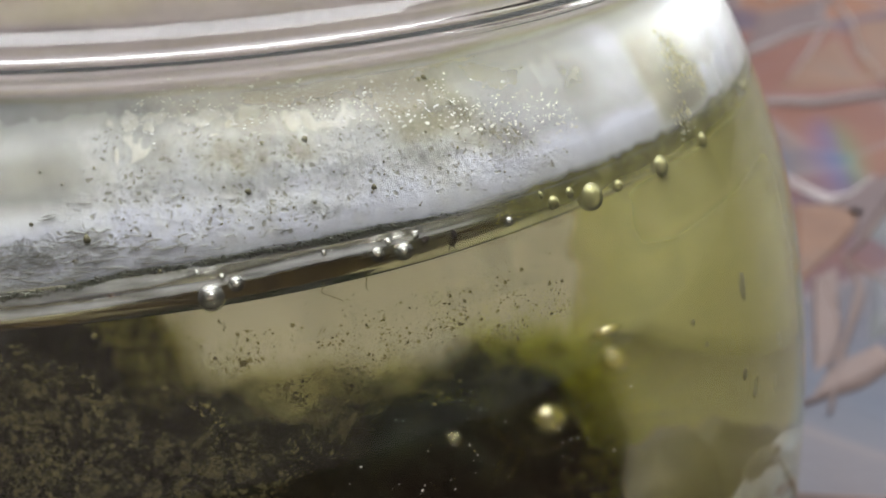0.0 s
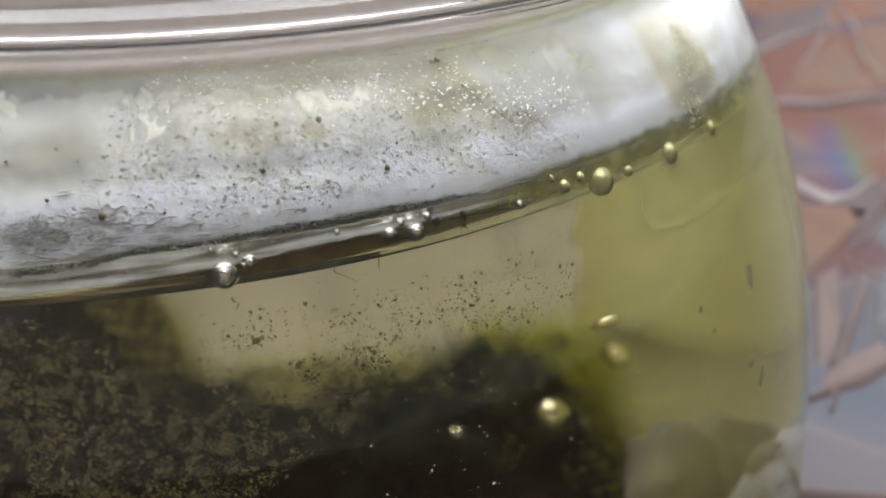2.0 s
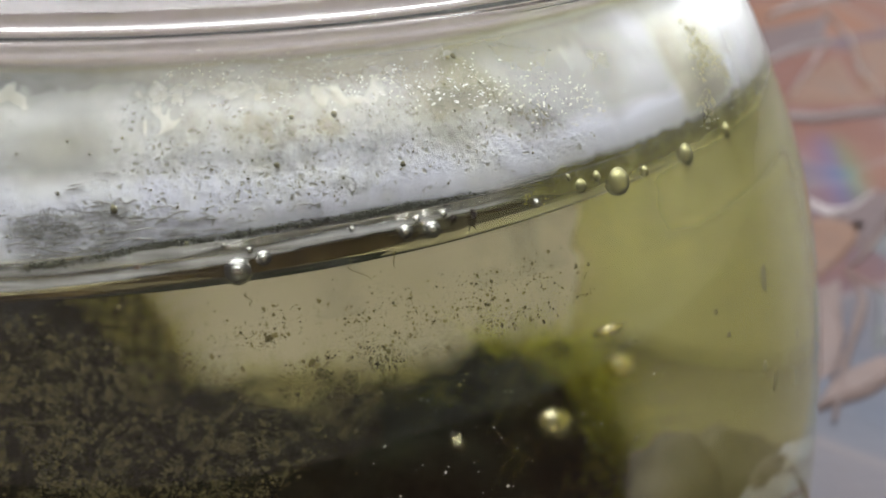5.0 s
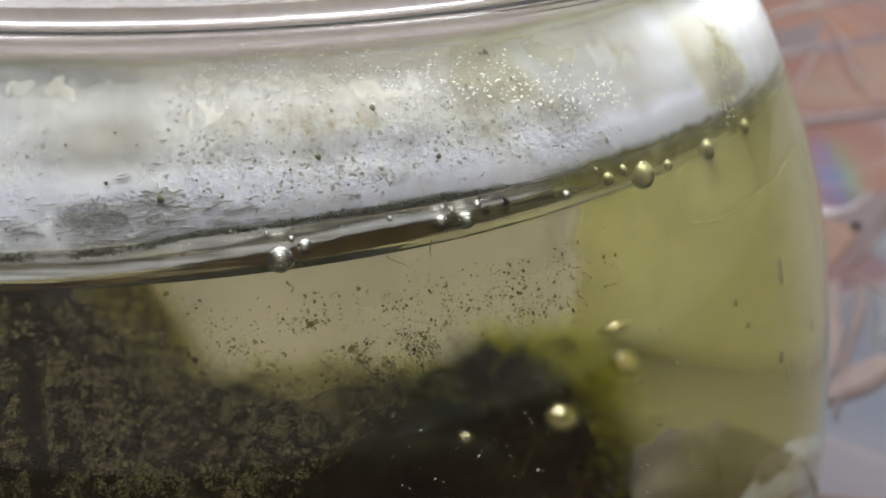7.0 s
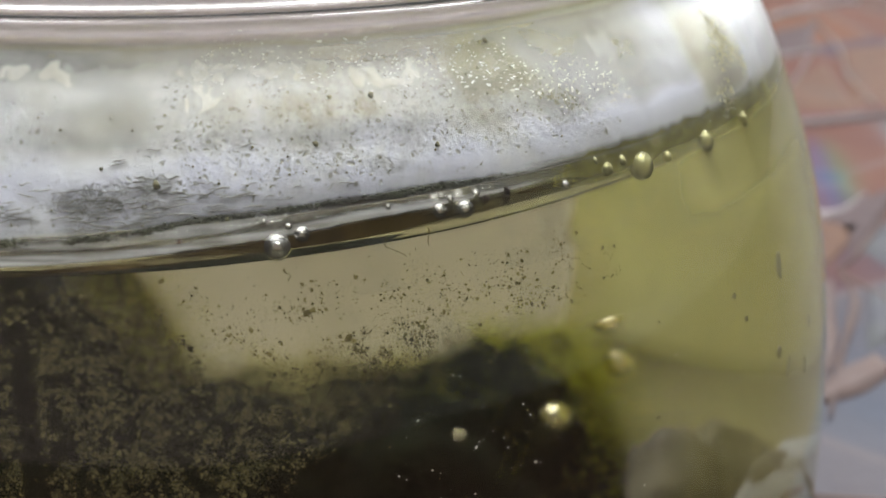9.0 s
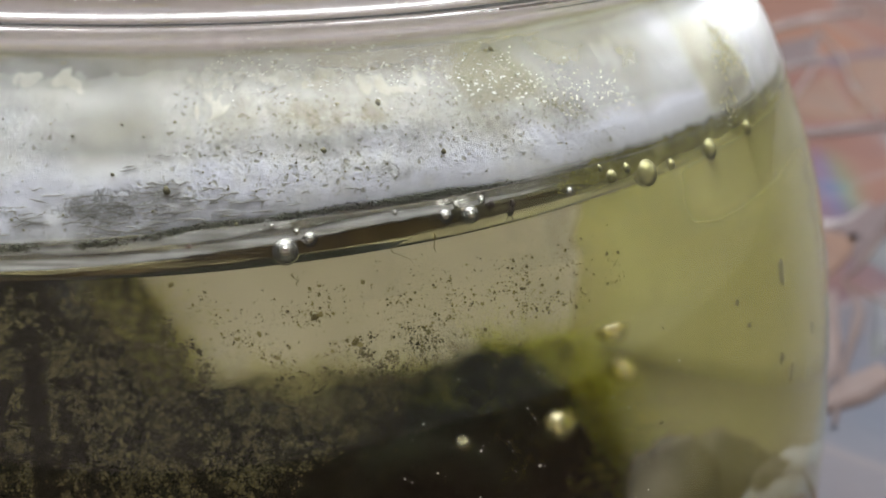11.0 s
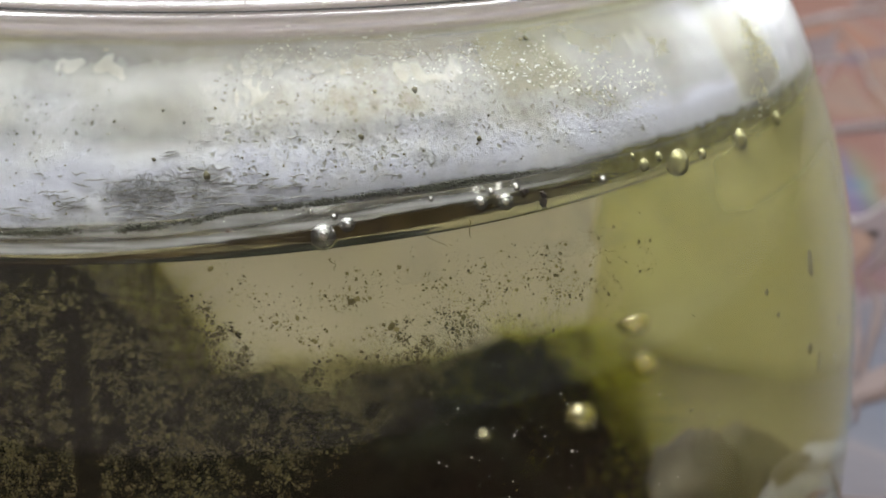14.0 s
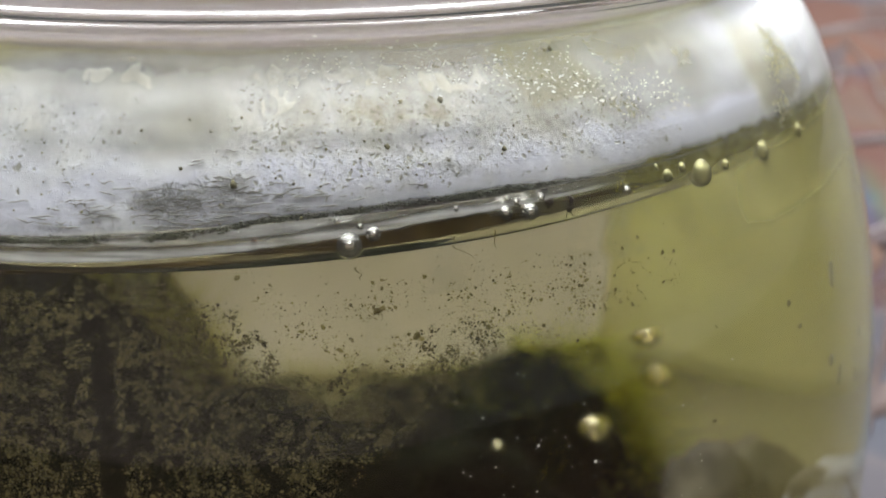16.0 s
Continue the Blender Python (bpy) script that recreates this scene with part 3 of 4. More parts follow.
def water():
    wet = 0.35
    prof = [(0, -59.9), (30, -59.9), (48, -59.8), (51.2, -59.1), (53.3, -57.6)]
    prof += [(inner(z) + wet, z) for z in np.linspace(-54, water_top(0), 160)]
    top = water_top(0)
    for g in list(np.linspace(0, 0.5, 12)) + list(np.linspace(0.6, 6, 28)) + [10, 20, 30, 40]:
        prof.append((inner(top) - 0.02 - g, water_top(g)))
    prof.append((0, FLAT))
    bm = revolve(prof)
    # the jar stands a little askew: the surface lies lower towards one side, most of all off the glass
    for v in bm.verts:
        x, z = v.co.x * 1e3, (v.co.z - WATER) * 1e3
        if z > -8:
            gap = max(0.0, inner(z) - math.hypot(v.co.x, v.co.y) * 1e3)
            lean = max(-2.2, min(0.0, 0.0375 * (x - 35)))
            creep = float(np.interp(x, (0, 6, 17, 31), (-0.3, 0.15, 0.68, 1.02))) * (0.3 + 0.7 * math.exp(-gap / 1.6))
            v.co.z += (lean * (1 - 0.6 * math.exp(-gap / 1.6)) + creep) * min(1, (z + 8) / 4) * 1e-3
    ob = part("water", bm, WATER_MAT)
    ob.visible_shadow = False
    return tagged(ob, "yellowish murky pond water filling the jar", "water")


water()


def wall_film(name, mat, az0, az1, z0, z1, step, thickness, cover, inset=0.05, more=(), relief=None):
    """A thin growth on the inside of the glass; cover(az, z) gives how thick it lies."""
    na, nz = int((az1 - az0) / 57.3 * 50 / step), int((z1 - z0) / step)
    verts, faces, cov = [], [], []
    other = {key: [] for key, _ in more}
    for i in range(na + 1):
        az = az0 + (az1 - az0) * i / na
        for j in range(nz + 1):
            z = z0 + (z1 - z0) * j / nz
            c = cover(az, z)
            cov.append(c)
            for key, how in more:
                other[key].append(how(az, z))
            verts.append(seen(az, z, inset + (relief(az, z, c) if relief else thickness * max(0, c) * (0.5 + noise.noise((az * 1.6, z * 1.9, 0.2)) * 0.5))))
    for i in range(na):
        for j in range(nz):
            a = i * (nz + 1) + j
            faces.append((a, a + nz + 1, a + nz + 2, a + 1))
    ob = from_arrays(name, verts, faces, mat)
    ob.data.attributes.new("cover", "FLOAT", "POINT").data.foreach_set("value", cov)
    for key, values in other.items():
        ob.data.attributes.new(key, "FLOAT", "POINT").data.foreach_set("value", values)
    return ob


def hill(x, a, b, soft):
    """1 between a and b, falling to 0 over soft on both sides."""
    return max(0.0, min(1.0, (x - a) / soft + 0.5)) * max(0.0, min(1.0, (b - x) / soft + 0.5))


def patch(az, z, caz, cz, raz, rz):
    d = math.hypot((az - caz) / raz, (z - cz) / rz)
    return max(0.0, min(1.0, (1 - d) * 2.5))


def foot_of(az):
    """Height of the film's lower edge."""
    return float(np.interp(az, (-100, -85.3, -77.9, -72.4, -69.5, -63, -55.6, -50.2), (-0.5, 0.07, 0.5, 1.2, 1.35, 1.65, 1.8, 1.62)))


def smooth_patch(az, z):
    """A place where the film lies smooth and thin."""
    w = noise.noise((az * 0.3, z * 0.55, 14.0))
    return hill(az + 2.4 * w, -82.8, -74.8, 3.5) * hill(z + 1.3 * w, 4.0, 7.3, 2.4)


def low_of(az):
    """Height of the waterline's lower edge."""
    return float(np.interp(az, (-100, -85.2, -77.9, -70.8, -59.4, -50.7, -42), (-2.6, -1.67, -1.25, -0.83, -0.31, 0.08, 0.51)))


def scum_cover(az, z):
    n = noise.noise((az * 0.22, z * 0.5, 1.7))
    n2 = noise.noise((az * 0.7, z * 0.9, 5.3))
    n3 = noise.noise((az * 2.1, z * 2.4, 2.3))
    foot = foot_of(az) + 0.12 * n2 + 0.08 * n3
    edge = float(np.interp(az, (-87, -80, -74, -70, -63, -59.5, -54, -49), (8.4, 8.5, 8.8, 8.6, 8.15, 8.5, 8.6, 8.9))) + 0.35 * n2 + 0.2 * n3
    low = 1.05 * hill(z, foot, 5.2 + 1.0 * n, 3.0) * hill(z, foot, 30, 0.35)
    high = (0.62 + 0.2 * n) * hill(z, 3.0, edge, 0.5)
    top = (0.42 + 0.2 * n) * hill(z, 7.5, 10.0, 0.8)
    neck = (0.70 + 0.15 * n) * hill(z, 9.2, 17.0, 1.0)
    c = max(low, high, top) * hill(az, -130, -44 - 0.6 * (z - 4), 5)
    c *= 1 - 0.06 * smooth_patch(az, z)
    bare = float(np.interp(az, (-66, -62, -55, -50, -45, -40), (9.5, 8.3, 7.4, 6.5, 5.3, 4.3)))
    c *= 1 - 0.45 * hill(z, bare + 0.5 * n2, 9.6, 1.2)
    # thin and grey past the crumbs, thicker again towards the bright side
    smooth = 0.9 * hill(z, 1.3, 3.6 + 0.7 * n, 1.6) + (0.34 + 0.25 * n + 0.30 * hill(az, -33, 0, 7)) * hill(z, 2.5, 9.6, 1.5)
    c = max(c, smooth * hill(az, -50, 0, 8), neck)
    for caz, cz, ra, rz in ((-22.6, 6.6, 1.6, 1.0), (-22.4, 5.4, 1.3, 1.2), (-20.8, 4.2, 1.0, 0.8), (-24.5, 5.0, 1.4, 0.8), (-25.5, 2.6, 1.6, 0.7)):
        c = max(c, 0.95 * patch(az, z, caz, cz, ra, rz) * (0.75 + 0.6 * n2))
    c = max(c, 0.42 * patch(az + 2 * n2, z + 1.2 * n2, -37.5, 7.2, 2.6, 1.4))
    if az > -6:
        c = max(c, (0.5 + 0.3 * n) * hill(z, 1.0, 9.2, 1.0) * hill(az, 0, 244, 8))
    return max(0.0, c)


def scum_slip(az, z):
    """Where the wet film has slipped into folds, painted dark like their shade."""
    n = noise.noise((az * 0.6, z * 1.1, 8.8))
    s = 1.0 * patch(az + n, z + 0.5 * n, -77.9, 2.3 + 0.05 * (az + 77.9), 5.2, 1.0) + 0.8 * patch(az, z, -59.2, 3.1, 1.7, 0.6)
    return min(1.0, s + 0.55 * hill(z, 0.2, foot_of(az) + 0.7 + 0.6 * n, 0.5) * hill(az, -110, -66, 8) * (0.6 + 0.8 * n))


def scum_grain(az, z):
    """How pitted the film is."""
    n = noise.noise((az * 0.35, z * 0.7, 12.5))
    g = (0.9 + 0.6 * n) * hill(az, -74.5, -40, 4) * hill(z, foot_of(az) + 0.8, 8.2 - 0.35 * max(0.0, az + 52), 1.2)
    g = max(g, (0.32 + 0.5 * n) * hill(az, -130, -72, 6) * hill(z, 0.6, 7.6, 1.5), (0.8 + 0.4 * n) * patch(az, z, -50.5, 4.6, 7.5, 2.4), (0.75 + 0.5 * n) * patch(az, z, -68.5, 8.0, 5.5, 1.3))
    return max(0.0, g) * (1 - 0.9 * smooth_patch(az, z)) * (1 - 0.8 * patch(az, z, -49.5, 7.1, 3.6, 1.3)) * (1 - 0.7 * patch(az, z, -52, 2.4, 6, 0.9))


def scum_tone(az, z):
    """0: fresh bluish white, 1: olive cream; beyond, pink painted for the foil's reflection."""
    n = noise.noise((az * 0.25, z * 0.5, 3.1))
    n2 = noise.noise((az * 0.8, z * 1.2, 4.4))
    t = 0.06 + 0.46 * hill(z, 4.3, 20, 2.6) * hill(az, -140, -44, 5) + 0.3 * n
    t += 0.55 * patch(az, z, -49.8, 6.9, 4.6, 1.7) + 0.24 * smooth_patch(az, z) + 0.42 * (0.7 + n2) * patch(az, z, -63.5, 6.7, 7, 1.7)
    t -= 0.25 * hill(az, -45, -29, 4)
    t += 0.3 * max(0.0, n2) * hill(az, -75, -44, 5) * hill(z, 1.8, 7, 1)
    # in the neck the foil's pink reflection is painted into the film
    t += 0.9 * hill(az, -27.5, -18, 2) * hill(z, 2, 7.5, 1) + 1.5 * hill(z, 9.6, 30, 0.8)
    return t


def crust_rim(az, z):
    """A raised cream edge along the top of the crumbly zone, and crumbs that have come off it."""
    wob = 0.6 * noise.noise((az * 1.9, z * 2.2, 3.3))
    a, b = az + 1.3 * noise.noise((az * 0.6, z * 0.8, 5.0)) + wob, z + 0.5 * noise.noise((az * 0.7, z * 0.8, 9.0)) + 0.4 * wob
    mid = float(np.interp(az, (-73, -70, -66, -62, -57, -53), (8.2, 8.25, 8.2, 7.75, 7.2, 7.6))) + 0.3 * noise.noise((az * 0.9, 0, 7.7))
    rim = 0.7 * hill(az, -71, -55, 3) * max(0.0, 0.75 + 1.1 * noise.noise((az * 1.1, z * 1.0, 6.0))) * max(0.0, 1 - abs(b - mid) / 0.6)
    for caz, cz, ra, rz in ((-85.0, 8.0, 1.6, 0.6), (-82.0, 8.05, 2.0, 0.65), (-71.8, 8.1, 1.4, 0.75), (-71.6, 6.9, 0.65, 1.1), (-69.9, 7.8, 1.0, 0.4), (-66.5, 8.0, 1.3, 0.4), (-64.2, 7.7, 1.1, 0.45)):
        rim = max(rim, 0.8 * max(0.0, 1 - math.hypot((a - caz) / ra, (b - cz) / rz)))
    seam = float(np.interp(az, (-88, -84, -81, -77, -75), (7.15, 7.15, 7.35, 8.2, 8.4)))
    return max(rim, 0.3 * hill(az, -90, -74.5, 2) * max(0.0, 1 - abs(b - seam) / 0.3) * (0.5 + noise.noise((az * 0.7, 1.0, 4.0))))


def crumbly_cover(az, z):
    return max(scum_cover(az, z), 1.1 * min(1, crust_rim(az, z) * 2.2))


def scum_relief(az, z, c):
    """Depth of the film's face behind the glass, in millimetres."""
    d = 0.12 + 0.05 * noise.noise((az * 0.9, z * 1.1, 0.2)) + 0.03 * scum_grain(az, z) * noise.noise((az * 3.1, z * 3.6, 2.9))
    return d - 0.07 * min(1, crust_rim(az, z) * 1.3)


ATTRS = (("grain", lambda az, z: scum_grain(az, z) * (1 - min(1, 2.5 * crust_rim(az, z)))), ("tone", lambda az, z: scum_tone(az, z) + 0.2 * min(1, 2 * crust_rim(az, z))), ("slip", scum_slip))
tagged(wall_film("scum_film", SCUM, -102, -38, -0.6, 9.3, 0.075, 0.2, crumbly_cover, more=ATTRS, relief=scum_relief), "milky white crumbly scum film dried inside the jar's shoulder", "scum")
tagged(wall_film("scum_film", SCUM, -38, 258, -0.6, 9.3, 0.25, 0.2, crumbly_cover, more=ATTRS, relief=scum_relief), "thin milky scum film inside the jar's shoulder", "scum")
tagged(wall_film("neck_film", SCUM, -102, 258, 9.3, 16, 0.3, 0.2, scum_cover, more=ATTRS), "thin milky film inside the jar's neck, tinted pink like the foil's reflection", "scum")


def back_cover(az, z):
    n = noise.noise((az * 0.05, z * 0.08, 2.2))
    rim = 0.95 * hill(z, -4.0, 0.1, 0.9) * hill(az, -35, 300, 10)
    return max(rim, (1.02 + 0.25 * n - 0.5 * hill(az, 82, 118, 14)) * (0.30 * hill(az, -37, 300, 12) + 0.70 * hill(az, -8, 300, 14)))


# shade painted on the far side and front edge, against the window's glare
tagged(wall_film("biofilm", BIOFILM, -52, 230, -57.2, 0.4, 1.0, 0.1, back_cover, more=(("mask", lambda az, z: 0.3 * hill(az, 28, 76, 18) + 0.4 * hill(az, -24, 6, 14)),)), "olive green algae film coating the inside of the jar", "algae film")


def silt_cover(az, z):
    return (0.95 + 0.2 * noise.noise((az * 0.08, z * 0.1, 7.0))) * hill(az, 80, 128, 14) * hill(z, -60, -12, 10)


tagged(wall_film("silt_film", SILT, 70, 138, -57.2, -6, 1.0, 0.1, silt_cover, 0.3), "pale beige silt settled on the inside of the jar", "silt film")


# ---- bubbles along the waterline ----
# azimuth, height, distance of the centre from the glass, radius
BUBBLES = [(-67.24, -1.07, 0.47, 0.85), (-65.59, -0.51, 0.28, 0.51), (-66.42, 0.01, 0.12, 0.22), (-67.96, 0.33, 0.07, 0.13), (-56.15, -0.17, 0.28, 0.52), (-54.27, -0.33, 0.33, 0.62), (-55.25, 0.38, 0.12, 0.23),
           (-55.89, 0.56, 0.09, 0.16), (-53.29, 0.41, 0.14, 0.26), (-59.7, 0.43, 0.09, 0.16), (-46.03, -0.13, 0.17, 0.35), (-41.9, 0.11, 0.19, 0.39), (-40.24, 0.35, 0.14, 0.29), (-38.21, -0.39, 0.38, 0.81),
           (-35.31, -0.31, 0.16, 0.34), (-29.84, -0.43, 0.3, 0.67), (-22.84, -0.39, 0.21, 0.5), (-9.34, 0.02, 0.21, 0.52), (-42.83, 0.71, 0.07, 0.14)]


def sphere(radius, seg=32):
    bm = bmesh.new()
    bmesh.ops.create_uvsphere(bm, u_segments=seg, v_segments=seg // 2, radius=radius)
    return bm


bubble_mesh = mesh_of("air_bubble", sphere(1.0), AIR)
green_mesh = mesh_of("slimy_bubble", sphere(1.0), GREEN_AIR)
gas_mesh = mesh_of("gas_bubble", sphere(1.0), GAS)


def bubble(place, radius, label, group, shape=bubble_mesh):
    ob = tagged(new("air_bubble", shape), label, "bubble", group)
    ob.matrix_basis = Matrix.LocRotScale(place, None, (radius, radius, radius * 0.97))
    return ob


for az, z, inset, r in BUBBLES:
    if az > -43:
        bubble(on_wall(az, z, inset), r * 1.2e-3, "olive-tinted air bubble under the green slime", "bubbles along the waterline", green_mesh)
    else:
        bubble(on_wall(az, z, inset), r * 1e-3, "large silvery air bubble clinging to the glass at the waterline" if r > 0.45 else "small silvery air bubble at the waterline", "bubbles along the waterline")

# ---- algae clumps in the jar ----
# kind, centre, half sizes, filament material, count, longest filament
CLUMPS = [("left", (-45, 27, -62), (31.5, 15, 31), YELLOW_FIBRE, 95000, 0.011), ("ridge", (-5, 26, -60), (16, 9, 13.0), TAN_FIBRE, 62000, 0.0085), ("main", (12.6, 27.5, -57), (8.2, 6.5, 14.8), FIBRE, 26000, 0.0105),
          ("saddle", (4.6, 27.5, -58), (9.5, 7, 12.0), TAN_FIBRE, 40000, 0.0075), ("foot", (8.5, 26.5, -62), (14.5, 10, 16), FIBRE, 26000, 0.007),
          ("lobe", (16.0, 27, -50.5), (4.6, 6, 8.3), FIBRE, 24000, 0.0085),
          ("carpet", (-22, -10, -61), (26, 24, 6), DARK_FIBRE, 14000, 0.003), ("carpet", (12, -16, -61), (18, 18, 5), DARK_FIBRE, 14000, 0.003), ("carpet", (-4, 7, -61), (27, 15, 6), DARK_FIBRE, 14000, 0.003)]


def clump(centre, size, mat, count, longest, seed):
    v, f = blob_data(seed, 5, 0.09 if size[0] > 28 else 0.22, 2.6)
    t = tagged(new("algae_clump"), "dark green fuzzy clump of algae resting on the jar's bottom", "algae", "algae clumps in the jar")
    c = mm(*centre)
    verts = v * np.array(size) * 1e-3 + np.array(c)
    verts[:, 2] = np.maximum(verts[:, 2], WATER - 0.0594)
    away = np.hypot(verts[:, 0], verts[:, 1])
    verts[:, :2] *= np.minimum(1, 0.0515 / np.maximum(away, 1e-6))[:, None]
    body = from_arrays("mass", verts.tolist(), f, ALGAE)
    body.parent = t
    rng = np.random.default_rng(seed)
    lit, dim = [], []
    prism = (np.array([(1, 0, 0), (-0.5, 0.87, 0), (-0.5, -0.87, 0), (0.4, 0.3, 0.5), (-0.2, 0.6, 0.5), (-0.3, 0.0, 0.5), (0.6, 0.5, 1.0)]), [(0, 1, 4, 3), (1, 2, 5, 4), (2, 0, 3, 5), (3, 4, 6), (4, 5, 6), (5, 3, 6)])
    for k in rng.integers(0, len(verts), count):
        p = verts[k]
        if p[2] < WATER - 0.0565 or math.hypot(p[0], p[1]) > 0.0505:
            continue
        n = Vector((v[k] / np.array(size)).tolist()).normalized()
        # filaments thin out low down; light and shade painted: pale crown, dark flanks
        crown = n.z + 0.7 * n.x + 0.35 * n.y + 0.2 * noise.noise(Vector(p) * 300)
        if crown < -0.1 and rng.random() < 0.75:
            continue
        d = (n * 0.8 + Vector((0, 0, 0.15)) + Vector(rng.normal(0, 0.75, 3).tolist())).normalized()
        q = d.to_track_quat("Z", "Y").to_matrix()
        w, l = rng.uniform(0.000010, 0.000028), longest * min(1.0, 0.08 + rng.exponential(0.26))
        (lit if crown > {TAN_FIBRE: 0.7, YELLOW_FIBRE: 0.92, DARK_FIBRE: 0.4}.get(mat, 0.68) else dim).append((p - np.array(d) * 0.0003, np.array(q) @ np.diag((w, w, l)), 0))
    # lit and shaded copies of the same fur
    for items, m, label in ((lit, mat, "fine yellow-green filaments" if mat in (FIBRE, YELLOW_FIBRE) else "fine brown filaments"), (dim, DARK_FIBRE, "fine filaments coloured dark on the shaded flanks")):
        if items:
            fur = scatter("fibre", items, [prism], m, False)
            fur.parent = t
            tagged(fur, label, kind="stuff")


for k, (_, c, size, mat, count, longest) in enumerate(CLUMPS):
    clump(c, size, mat, count, longest, 11 + k)

for x, y, z, r in ((19.3, 20, -46.2, 1.35), (22.3, 26.5, -40.0, 1.3), (23.0, 26.5, -43.9, 1.05), (11.3, 20, -49.1, 0.8)):
    bubble(mm(x, y, z), r * 1e-3, "shiny gas bubble caught in the algae clump", "gas bubbles on the algae", gas_mesh)


# ---- the jar's bottom ----
def bottom():
    n = 90
    prof = [(0, -59.0), (20, -59.0), (35, -59.1), (44, -59.0), (49, -58.5), (52.95, -56.7), (52.9, -57.3), (50.4, -58.9), (48, -59.3), (44, -59.5), (0, -59.6)]
    bm = revolve(prof, 96)
    for v in bm.verts:
        if v.co.z > WATER - 0.0592:
            v.co.z += 0.0005 * noise.noise(v.co * 120)
    tagged(part("sediment", bm, SEDIMENT), "brown silt lying on the bottom of the jar", "sediment", kind="stuff")
    rng = np.random.default_rng(4)
    # the pebble at x 38 is added to darken the wedge the base refracts
    for x, y, z, r in ((28.4, 26.8, -54.4, 5.3), (26.6, 22.0, -53.4, 5.05), (27.6, 25.5, -56.6, 3.2), (38.0, 24.0, -54.6, 5.1), (22.5, 29.5, -56.6, 3.6), (41, 20, -57.2, 3.0), (19, 33, -57.2, 3.2), (26, 34, -57.6, 3.0)):
        v, f = blob_data(int(x * 7 + y), 3, 0.35, 1.3, (0.55, 0.65, 1.15) if r > 5 else (1, 0.9, 0.7))
        ob = from_arrays("pebble", (v * r * 1e-3).tolist(), f, DARK_STONE if r > 5 else STONE)
        ob.matrix_basis = Matrix.Translation(mm(x, y, z)) @ pose(0, 0, 0, *rng.uniform(-25, 25, 3))
        tagged(ob, "brown algae-covered pebble on the jar's bottom", "pebble", "pebbles in the jar")
    # silt heaped against the far side of the jar
    for name, a0, a1, top, power, mat, label in (("silt_bank", -10, 71.7, 5.2, 1.7, BANK, "smooth olive silt heaped against the jar's side"), ("silt_bank", 72, 150, 46.0, 3.4, PALE_SILT, "pale beige silt clinging high up the jar's side")):
        bank = []
        for i in range(81):
            az = radians(a0 + (a1 - a0) * i / 80)
            for j in range(25):
                u = j / 24
                z = -58.9 + top * u ** power * (hill(az, 0, 2.27, 0.42) if top < 10 else 1.0) + 0.35 * noise.noise((u * 3, az * 5.7, 0))
                q = min(33 + 19.2 * u, inner(z) - 0.15)
                bank.append(mm(q * math.cos(az), q * math.sin(az), z))
        tagged(from_arrays(name, bank, [(i * 25 + j, (i + 1) * 25 + j, (i + 1) * 25 + j + 1, i * 25 + j + 1) for i in range(80) for j in range(24)], mat), label, "sediment", kind="stuff")


bottom()


def white_stone():
    bm = bmesh.new()
    bmesh.ops.create_cube(bm, size=1)
    bmesh.ops.bevel(bm, geom=bm.edges[:], offset=0.12, segments=3, affect="EDGES")
    for v in bm.verts:
        v.co += Vector((noise.noise(v.co * 3), noise.noise(v.co * 3 + Vector((5, 1, 2))), noise.noise(v.co * 3 + Vector((1, 7, 3))))) * 0.06
        v.co = Vector((v.co.x * 0.0032, v.co.y * 0.0036, v.co.z * 0.0098))
    ob = tagged(part("white_stone", bm, PALE_STONE), "pale angular stone with a rusty spot on the jar's bottom", "stone")
    ob.matrix_basis = Matrix.Translation(mm(33.3, 20.0, -53.2)) @ pose(0, 0, 0, 4, 24, 20)
    v, f = blob_data(3, 2, 0.3, 1.5, (1, 0.5, 1.4))
    s = from_arrays("rust_spot", (v * 0.00055).tolist(), f, BROWN)
    s.parent = ob
    s.location = (0.0006, -0.0019, 0.0014)
    tagged(s, "rusty brown spot")
    v, f = blob_data(9, 3, 0.2, 1.4, (0.9, 0.8, 1.6))
    s = from_arrays("algae_coat", (v * 0.0011).tolist(), f, DARK_STONE)
    s.parent = ob
    s.location = (-0.0014, -0.0006, 0.0034)
    tagged(s, "olive growth on the stone's upper edge")


white_stone()

# ---- what clings to the inside of the glass ----
FLAKES = [blob_data(k, 1, 0.7, 1.6) for k in range(8)]


def grain_data(seed):
    """A small flat crumb with an uneven edge."""
    rng = np.random.default_rng(seed)
    k = 7
    rim = [(math.cos(math.tau * i / k) * q, math.sin(math.tau * i / k) * q, 0.0) for i, q in enumerate(rng.uniform(0.55, 1.25, k))]
    v = np.array(rim + [(0, 0, 1.0), (0, 0, -1.0)])
    f = [(i, (i + 1) % k, k) for i in range(k)] + [((i + 1) % k, i, k + 1) for i in range(k)]
    return v, f


GRAINS = [grain_data(k) for k in range(12)]


